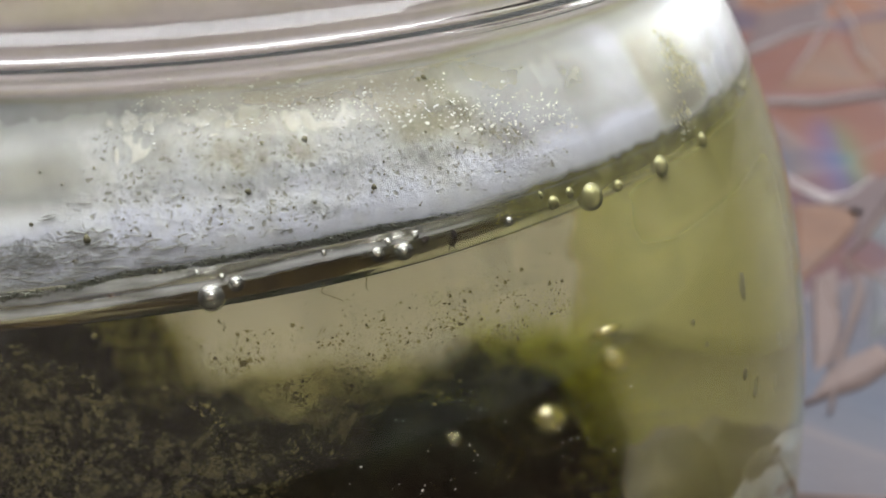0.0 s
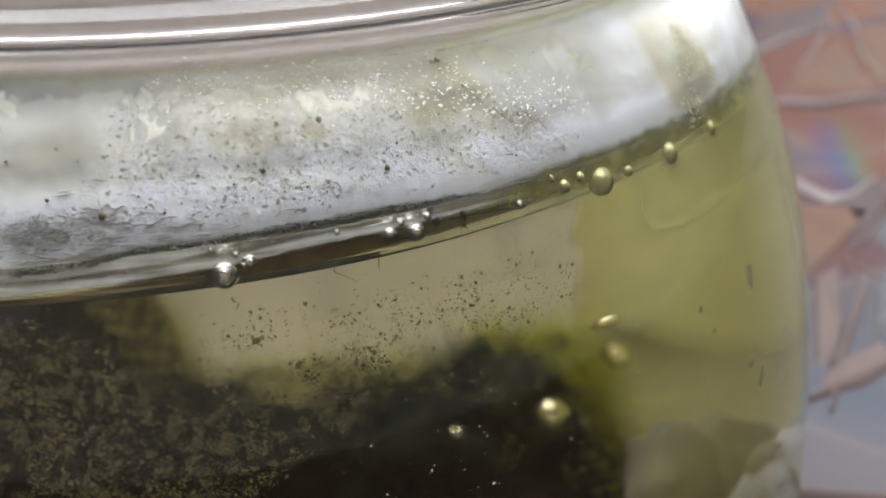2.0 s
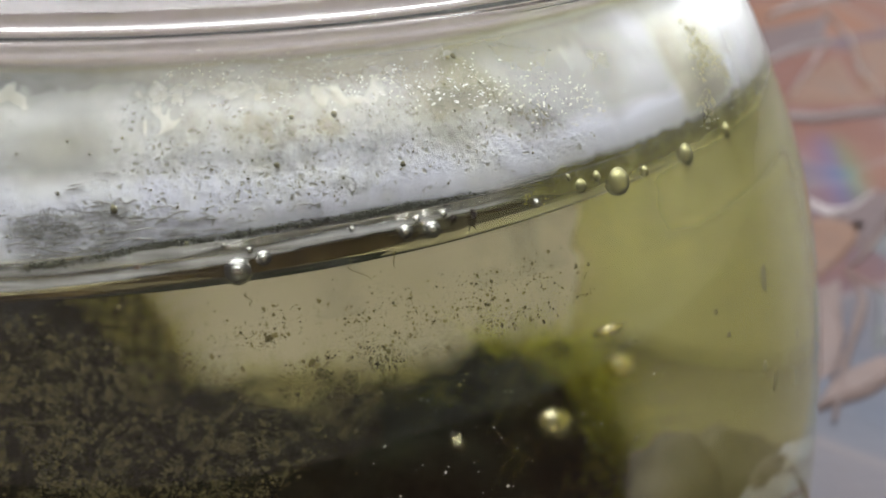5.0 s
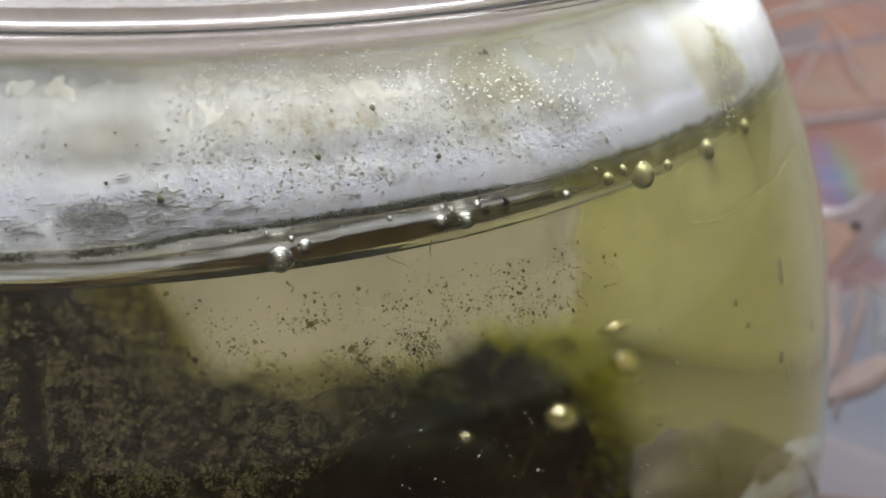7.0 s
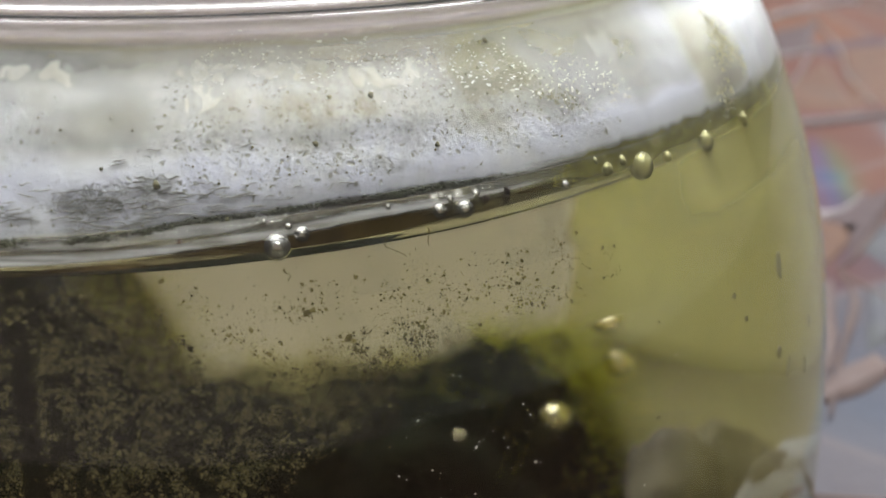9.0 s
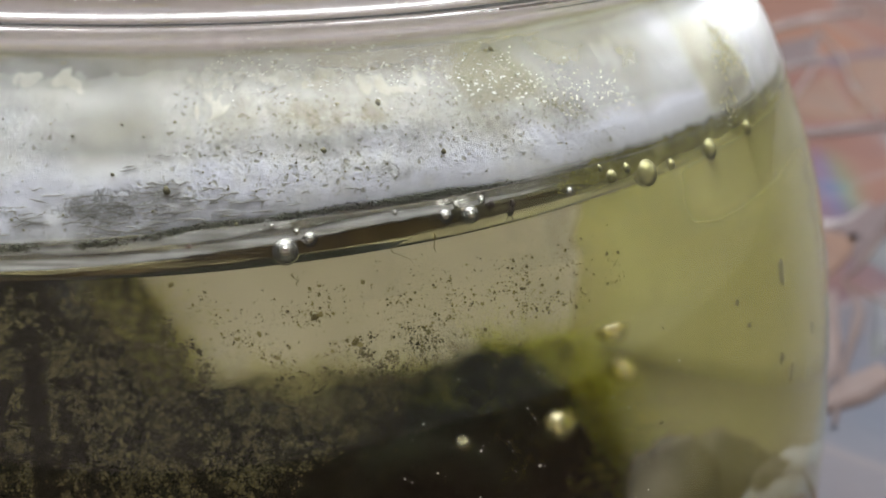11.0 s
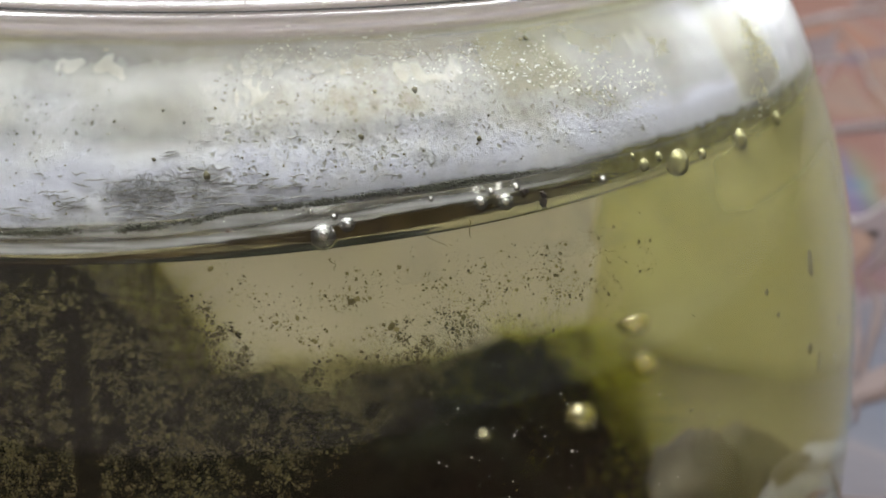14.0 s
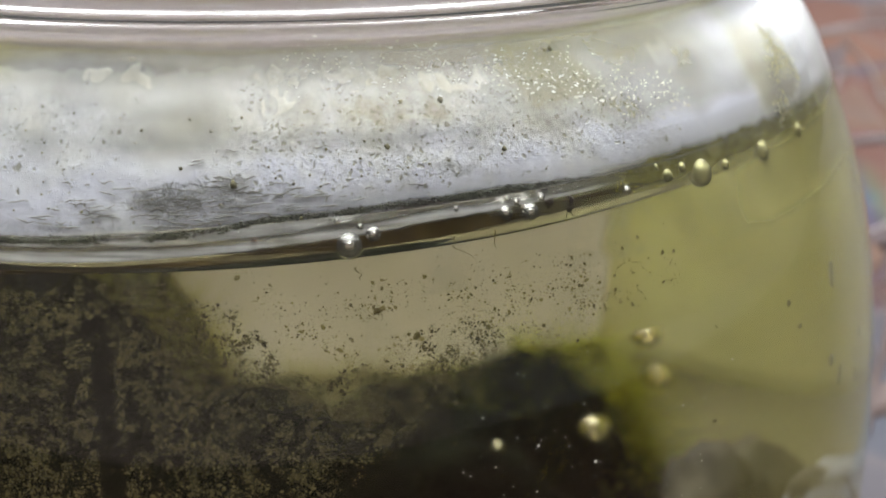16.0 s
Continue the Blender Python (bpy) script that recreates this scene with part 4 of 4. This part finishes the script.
def crust():
    """Fluffy flakes, thick on one side of the glass, and single specks beyond."""
    rng = np.random.default_rng(21)
    flakes, specks, dots = [], [], []

    def grain(items, az, z, size):
        items.append((seen(az, z, 0.05), np.array(wall_axes(az, z, size * 1e-3, size * rng.uniform(0.6, 1) * 1e-3, 0.00005, rng.uniform(0, 6.28))), int(rng.integers(0, 12))))

    while len(flakes) < 80000:
        az, z = rng.uniform(-104, -36), rng.uniform(-27, -1.2)
        edge = -57.2 + (z + 6.5) * 1.75 + 2.5 * noise.noise((z * 0.4, 0, 0))
        crest = float(np.interp(az, (-84.5, -79.7, -74.5, -71.4, -67.9, -64.3, -62.6, -56), (-2.2, -1.9, -3.5, -7.2, -7.0, -6.4, -5.0, -5.3)))
        dense = hill(az, -200, edge, 4) * hill(z, -60, crest - 0.5, 1.4)
        dense *= max(0.0, 0.42 + 0.8 * noise.noise((az * 0.35, z * 0.4, 3.0)) + 1.5 * noise.noise((az * 1.3, z * 1.7, 6.0)))
        if abs(az + 83.2 + 0.12 * (z + 5) + 0.4 * noise.noise((z, 0, 0))) < 0.7 and z < -4:
            dense *= 0.03
        sparse = 1.1 * hill(az, -74, -44, 6) * hill(z, -7.0, -2.6, 2.6) * max(0.1, 0.5 + 1.4 * noise.noise((az * 0.4, z * 0.7, 2.2))) + 0.008
        k = rng.random()
        if k < dense:
            spread = rng.uniform(0.05, 0.22)
            for _ in range(int(rng.integers(4, 15))):
                grain(flakes, az + rng.normal(0, spread) * 1.3, z + rng.normal(0, spread), rng.lognormal(-3.25, 0.5))
        elif k < sparse:
            grain(specks, az, z, rng.lognormal(-3.15, 0.5))
    while len(specks) < 1500:
        az, z = rng.uniform(-74, -43), rng.uniform(-7.4, -1.6)
        mask = hill(z, low_of(az) - 4.6, low_of(az) - 1.6, 2.2) * (0.35 + 0.65 * hill(az, -73, -55, 8)) + 0.12
        if rng.random() < mask * max(0.1, 0.55 + 1.5 * noise.noise((az * 0.5, z * 0.8, 2.2))):
            for _ in range(int(rng.integers(1, 4))):
                grain(specks, az + rng.normal(0, 0.12), z + rng.normal(0, 0.1), rng.lognormal(-3.2, 0.5))
    for _ in range(170):
        grain(dots, rng.uniform(-62, -38), rng.uniform(-21, -8), rng.lognormal(-3.5, 0.45))
    tagged(scatter("algae_crust", flakes, GRAINS, FLAKE, False), "olive brown flakes of algae crust on the inside of the glass", "algae crust", kind="stuff")
    tagged(scatter("algae_specks", specks, GRAINS, SPECK, False), "scattered dark brown specks on the inside of the glass", "specks", kind="stuff")
    tagged(scatter("pale_specks", dots, GRAINS, CRUMB, False), "tiny pale specks on the inside of the glass", "specks", kind="stuff")


crust()


def ring():
    """Green growth along the waterline, thick on one side of the jar."""
    rng = np.random.default_rng(8)
    items = []
    for _ in range(6000):
        az = -47 + 60 * rng.random() ** 0.9
        z = rng.normal(0.95 + 0.5 * noise.noise((az * 0.2, 0, 0)), 0.30 + 0.15 * noise.noise((az * 0.4, 5, 0)))
        s = rng.lognormal(-3.3, 0.4)
        items.append((seen(az, z, 0.03), np.array(wall_axes(az, z, s * 1e-3, s * 0.8e-3, s * 0.3e-3, rng.uniform(0, 6.28))), int(rng.integers(0, 12))))
    tagged(scatter("algae_ring", items, GRAINS, MOSS), "moss green fuzzy band of algae along the waterline", "algae ring", kind="stuff")
    def cover(az, z):
        n = noise.noise((az * 0.5, z * 0.8, 9.0))
        return hill(az, -46, 40, 6) * (1.1 * hill(z, 0.5 + 0.25 * n, 1.75 + 0.3 * n + 0.15 * noise.noise((az * 1.3, 0.6, 3.0)), 0.8) + 0.3 * hill(z, 0.6, 3.0, 2.0))
    tagged(wall_film("algae_band", BAND, -54, 40, -0.6, 3.4, 0.2, 0.0, cover, 0.02), "soft olive green slime along the waterline", "algae ring")


ring()


def meniscus_streaks():
    """Brown and pale streaks along the waterline, painting the meniscus's refraction and reflections."""
    def level(az, z):
        top = foot_of(az) if az < -50.2 else 1.62 + 0.02 * (az + 50.2)
        w = 0.03 * noise.noise((az * 0.15, 0, 6.0)) + 0.02 * noise.noise((az * 0.9, z * 2.0, 2.0))
        return (z - low_of(az)) / (top - low_of(az)) + w, noise.noise((az * 0.09, z * 3.2, 4.0)) + 0.6 * noise.noise((az * 0.3, z * 7.0, 1.0))

    def steps(az):
        places = (-86, -71, -60, -50)
        return [float(np.interp(az, places, v)) for v in ((0.10, 0.27, 0.42, 0.34), (0.30, 0.28, 0.43, 0.46), (0.60, 0.50, 0.64, 0.60), (0.76, 0.58, 1.0, 0.92))]

    def dark(az, z):
        u, n = level(az, z)
        a, b, c, d = steps(az)
        ragged = 0.5 + 1.2 * noise.noise((az * 0.8, 2.0, 3.0))
        lines = 1.0 * hill(u, -0.02, a, 0.05) * (0.85 + 0.5 * n) + 0.42 * hill(u, c, d, 0.05) * (0.8 + 0.8 * n) + 0.4 * hill(u, 0.87, 1.02, 0.05) * ragged
        return hill(az, -130, -41, 4) * max(0.0, lines + 0.12 * hill(u, 0.02, 0.98, 0.1))

    def pale(az, z):
        u, n = level(az, z)
        a, b, c, d = steps(az)
        return hill(az, -130, -46, 5) * max(0.0, 0.95 * hill(u, b, c, 0.08) * (0.8 + 0.7 * n) + 0.3 * hill(u, c, d, 0.05) + 0.8 * hill(u, d, 0.97, 0.05) * hill(az, -130, -64, 4) * (0.8 + 0.5 * n))
    tagged(wall_film("meniscus_shade", MENISCUS_DARK, -104, -40, -3.4, 2.0, 0.07, 0.0, dark, 0.03), "painted dark streaks of the meniscus along the waterline", "algae film")
    tagged(wall_film("meniscus_sheen", MENISCUS_PALE, -104, -44, -3.4, 2.0, 0.07, 0.0, pale, 0.055), "painted pale grey reflection streaks of the meniscus along the waterline", "algae film")


meniscus_streaks()


def dark_line():
    rng = np.random.default_rng(12)
    items = []
    for _ in range(9000):
        az = rng.uniform(-100, -49)
        z = foot_of(az) - 0.12 + rng.normal(0, 0.09) + 0.12 * noise.noise((az * 0.4, 0, 2.0))
        if noise.noise((az * 0.25, 3.0, 0)) + 0.25 < rng.random() * 0.6:
            continue
        s = rng.lognormal(-3.0, 0.4)
        items.append((seen(az, z, 0.03), np.array(wall_axes(az, z, s * 1.5e-3, s * 0.7e-3, s * 0.4e-3, rng.normal(0, 0.4))), int(rng.integers(0, 12))))
    tagged(scatter("algae_line", items, GRAINS, DARK_GREEN), "thin dark green line of algae under the scum", "algae line", kind="stuff")


dark_line()


def granules():
    rng = np.random.default_rng(9)
    items = []
    for az, z, s in ((-59.5, 6.08, 0.18), (-62.5, 6.12, 0.15), (-64.0, 4.04, 0.18), (-55.4, 3.36, 0.18), (-51.6, 6.49, 0.11), (-50.5, 6.68, 0.11), (-47.6, 6.48, 0.1), (-49.4, 7.98, 0.18), (-48.95, 8.03, 0.18), (-74.7, 2.5, 0.24), (-78.2, 3.3, 0.12)):
        items.append((on_wall(az, z, 0.05), np.array(wall_axes(az, z, s * 1e-3, s * 1.2e-3, s * 0.5e-3, 0.4)), int(rng.integers(0, 8))))
    for _ in range(300):
        az, z = rng.uniform(-95, -44), rng.uniform(0.8, 6.5)
        if rng.random() > 0.25 + 0.9 * scum_grain(az, z):
            continue
        s = rng.lognormal(-3.0, 0.4)
        items.append((seen(az, z, 0.05), np.array(wall_axes(az, z, s * 1e-3, s * 1e-3, s * 0.5e-3, 0.4)), int(rng.integers(0, 8))))
    tagged(scatter("scum_granules", items, FLAKES, PIT), "fine dark grains caught in the scum", "grains", kind="stuff")


granules()


def ripples():
    """Thin wavy folds where the film has slipped on the glass."""
    rng = np.random.default_rng(77)
    bm = bmesh.new()
    for _ in range(26):
        caz, cz = rng.normal(-78.2, 1.8), rng.normal(2.15, 0.28)
        ra, rz, t0, span = rng.uniform(0.4, 1.4), rng.uniform(0.15, 0.4), rng.uniform(0, 6.28), rng.uniform(2.5, 6.0)
        last = None
        for k in range(22):
            t = t0 + span * k / 21
            az = caz + ra * math.cos(t) + 0.3 * noise.noise((t, caz * 3, 1.0))
            z = cz + rz * math.sin(t) + 0.1 * noise.noise((t * 1.5, cz * 9, 2.0))
            w = 0.02 * (1 + 0.6 * noise.noise((t * 2, caz, 3.0)))
            row = [bm.verts.new(seen(az, z + dz * w, 0.06 + dn)) for dz, dn in ((-1, 0), (0, 0.03), (1, 0), (0, -0.03))]
            if last:
                for i in range(4):
                    bm.faces.new((last[i], last[(i + 1) % 4], row[(i + 1) % 4], row[i]))
            last = row
    # short wrinkles all along the film's foot
    for _ in range(270):
        caz = rng.normal(-76, 7)
        up = abs(rng.normal(0, 1.3)) + 0.15
        cz = foot_of(caz) + up
        if caz > -58 or (caz > -73 and rng.random() < 0.6) or noise.noise((caz * 0.35, cz * 0.9, 8.0)) < -0.1:
            continue
        half, bend, slope, last = rng.uniform(0.3, 0.9), rng.uniform(0.05, 0.2), rng.normal(0.04, 0.08), None
        for k in range(9):
            q = k / 4 - 1
            az = caz + half * q
            z = cz + slope * half * q + bend * noise.noise((az * 2.2, cz * 7, 5.0))
            w = 0.034 * (1 - q * q) * (1 + 0.8 * noise.noise((az * 4, cz, 3.0))) + 0.006
            row = [bm.verts.new(seen(az, z + dz * w, 0.06 + dn)) for dz, dn in ((-1, 0), (0, 0.03), (1, 0), (0, -0.03))]
            if last:
                for i in range(4):
                    bm.faces.new((last[i], last[(i + 1) % 4], row[(i + 1) % 4], row[i]))
            last = row
    tagged(part("scum_ripples", bm, FOLD), "thin grey folds in the slipped scum film", "scum", kind="stuff")


ripples()


def debris():
    for az, z, s, mat, lab in ((-52.62, -0.02, 0.36, DEBRIS, "dark crumb of debris at the waterline"), (-73.35, -0.56, 0.25, BROWN, "rusty brown crumb at the waterline"), (-68.77, -0.53, 0.24, BROWN, "rusty brown crumb at the waterline")):
        v, f = blob_data(int(-az * 3), 3, 0.8, 2.0, (0.7, 0.7, 1))
        ob = from_arrays("debris", (v * s * 1e-3).tolist(), f, mat)
        ob.location = on_wall(az, z, 0.3)
        tagged(ob, lab, "debris", "crumbs along the waterline")


debris()


def smears():
    for az, z, w, h, tilt in ((-23.3, -10.7, 0.40, 1.6, 0.0), (-17.6, -17.2, 0.32, 0.9, 0.1), (-25.2, -16.6, 0.35, 0.7, 0.2), (-23.6, -18.4, 0.3, 1.3, -0.4), (-19.6, -20.0, 0.25, 1.1, 0.0), (-30.0, -12.4, 0.2, 0.3, 0), (-31.2, -10.4, 0.2, 0.35, 0), (-41.3, -15.5, 0.16, 0.2, 0)):
        v, f = blob_data(int(-az * 5), 3, 0.5, 1.6)
        ax = np.array(wall_axes(az, z, w * 1.2e-3, h * 0.6e-3, 0.00003, tilt))
        ob = from_arrays("smear", (v @ ax.T).tolist(), f, SMEAR)
        ob.location = on_wall(az, z, 0.06)
        tagged(ob, "grey-brown smear on the inside of the glass", "smear", "smears on the glass")


smears()


def insect():
    """A tiny dark insect that creeps about on the glass; its length lies along z."""
    t = tagged(new("insect"), "tiny dark brown insect creeping on the glass at the waterline", "insect")
    for name, place, size, seed in (("abdomen", (0, 0, -0.12), (0.25, 0.22, 0.42), 2), ("thorax", (0.03, 0, 0.26), (0.22, 0.2, 0.22), 5), ("head", (-0.05, -0.02, 0.47), (0.15, 0.14, 0.14), 7)):
        v, f = blob_data(seed, 3, 0.3, 1.8, size)
        ob = from_arrays(name, ((v + np.array(place)) * 1e-3).tolist(), f, DEBRIS)
        ob.parent = t
    legs = [((-0.15, 0, 0.2), (-0.42, -0.1, 0.3), (-0.62, -0.05, 0.12)), ((-0.15, 0, -0.05), (-0.4, -0.1, -0.1), (-0.5, -0.05, -0.4)), ((0.1, 0, -0.4), (0.15, -0.1, -0.62), (0.3, -0.05, -0.75)), ((-0.1, 0, -0.4), (-0.22, -0.1, -0.6), (-0.2, -0.05, -0.82)), ((0.18, 0, 0.2), (0.38, -0.1, 0.28), (0.45, -0.05, 0.05))]
    for leg in legs:
        bm = bmesh.new()
        rings = []
        for i, p in enumerate(leg):
            w = 0.045 - 0.013 * i
            rings.append([bm.verts.new(Vector((p[0] + w * math.cos(a), p[1] + w * math.sin(a), p[2] + 0.5 * w * math.cos(a))) * 1e-3) for a in (0, 1.57, 3.14, 4.71)])
        for a, b in zip(rings, rings[1:]):
            for k in range(4):
                bm.faces.new((a[k], a[(k + 1) % 4], b[(k + 1) % 4], b[k]))
        part("leg", bm, DEBRIS, t)
    return t


INSECT = insect()


def strands():
    """Loose dark threads of algae that hang from the waterline."""
    rng = np.random.default_rng(61)
    for az, z, length in ((-60.1, -1.0, 1.2), (-57.2, -0.9, 1.0), (-66.9, -2.1, 0.7)):
        bm = bmesh.new()
        rings, a, h, turn = [], az, z, rng.normal(0, 0.4)
        for k in range(9):
            w = 0.05 * (1 - 0.08 * k) * (1 + 0.5 * rng.normal(0, 0.5))
            rings.append([bm.verts.new(on_wall(a + x * w * 1.1, h + y * w, 0.06 + 0.02 * n)) for x, y, n in ((-1, 0, 0), (0, 0.4, 1), (1, 0, 0), (0, -0.4, -1))])
            a, h, turn = a + 0.25 * turn + rng.normal(0, 0.08), h - length / 8, turn + rng.normal(0, 0.35)
        for p, q in zip(rings, rings[1:]):
            for k in range(4):
                bm.faces.new((p[k], p[(k + 1) % 4], q[(k + 1) % 4], q[k]))
        tagged(part("algae_strand", bm, SPECK), "thin brown thread of algae hanging from the waterline", "algae strand", "threads under the waterline")


strands()


def droplets():
    rng = np.random.default_rng(14)
    items = []
    for _ in range(150):
        az, z = rng.normal(-43.0, 2.2), rng.uniform(4.0, 7.4)
        s = rng.lognormal(-3.15, 0.35)
        items.append((seen(az, z, 0.02), np.array(wall_axes(az, z, s * 1e-3, s * 1e-3, s * 0.35e-3, 0)), 0))
    ob = scatter("condensation", items, [blob_data(1, 2, 0.1)], DROP)
    ob.visible_shadow = False
    tagged(ob, "fine condensation droplets inside the jar's shoulder", "droplets", kind="stuff")


droplets()


def dots():
    """Loose white dots of scum above the crust."""
    rng = np.random.default_rng(15)
    items = []
    for _ in range(700):
        az = rng.uniform(-72, -37)
        z = rng.normal(float(np.interp(az, (-72, -60, -50, -44, -37), (8.8, 8.2, 7.2, 5.8, 4.6))), 0.75)
        s = rng.lognormal(-2.95, 0.4)
        items.append((seen(az, z, 0.05), np.array(wall_axes(az, z, s * 1.7e-3, s * 0.8e-3, s * 0.1e-3, rng.normal(0, 0.5))), int(rng.integers(0, 12))))
    tagged(scatter("scum_dots", items, GRAINS, CRUMB, False), "loose white dots of dried scum on the glass", "scum", kind="stuff")


dots()


def grime():
    """Olive streaks dried on the outside of the shoulder."""
    rng = np.random.default_rng(18)
    items = []
    for caz, cz, ra, rz, count in ((-22.4, 6.4, 0.8, 0.5, 110), (-21.9, 5.5, 0.8, 0.5, 120), (-21.0, 4.3, 0.7, 0.6, 100), (-23.6, 4.7, 0.8, 0.5, 120), (-20.2, 3.5, 0.4, 0.4, 60), (-25.5, 2.3, 0.8, 0.5, 90)):
        for _ in range(count):
            az, z = rng.normal(caz, ra), rng.normal(cz, rz)
            q, size = outer(z) + 0.015, rng.lognormal(-2.9, 0.5)
            items.append((mm(q * math.cos(radians(az)), q * math.sin(radians(az)), z), np.array(wall_axes(az, z, size * 1e-3, size * 1.4e-3, 0.00003, rng.normal(0, 0.5))), int(rng.integers(0, 12))))
    tagged(scatter("grime_streaks", items, GRAINS, GRIME, False), "olive cream streaks dried on the jar's shoulder", "grime", kind="stuff")


grime()


def motions():
    """The insect creeps on the glass: seconds, azimuth, height, lean."""
    rows = [(0.0, -50.53, -0.24, 12), (1.5, -50.6, -0.2, 8), (3.0, -50.74, -0.15, -14), (4.2, -51.0, -0.16, -4), (5.5, -51.16, -0.14, 10), (7.0, -51.03, 0.01, 0), (9.0, -50.93, -0.02, 6), (10.2, -51.0, -0.2, 10),
            (11.5, -51.07, -0.45, 12), (13.0, -51.32, -0.6, -8), (14.5, -51.2, -0.5, -2), (16.0, -51.0, -0.29, 6)]
    walk(INSECT, [(t, Matrix.Translation(on_wall(az, z, 0.25)) @ pose(0, 0, 0, 0, lean, az + 90)) for t, az, z, lean in rows])


motions()
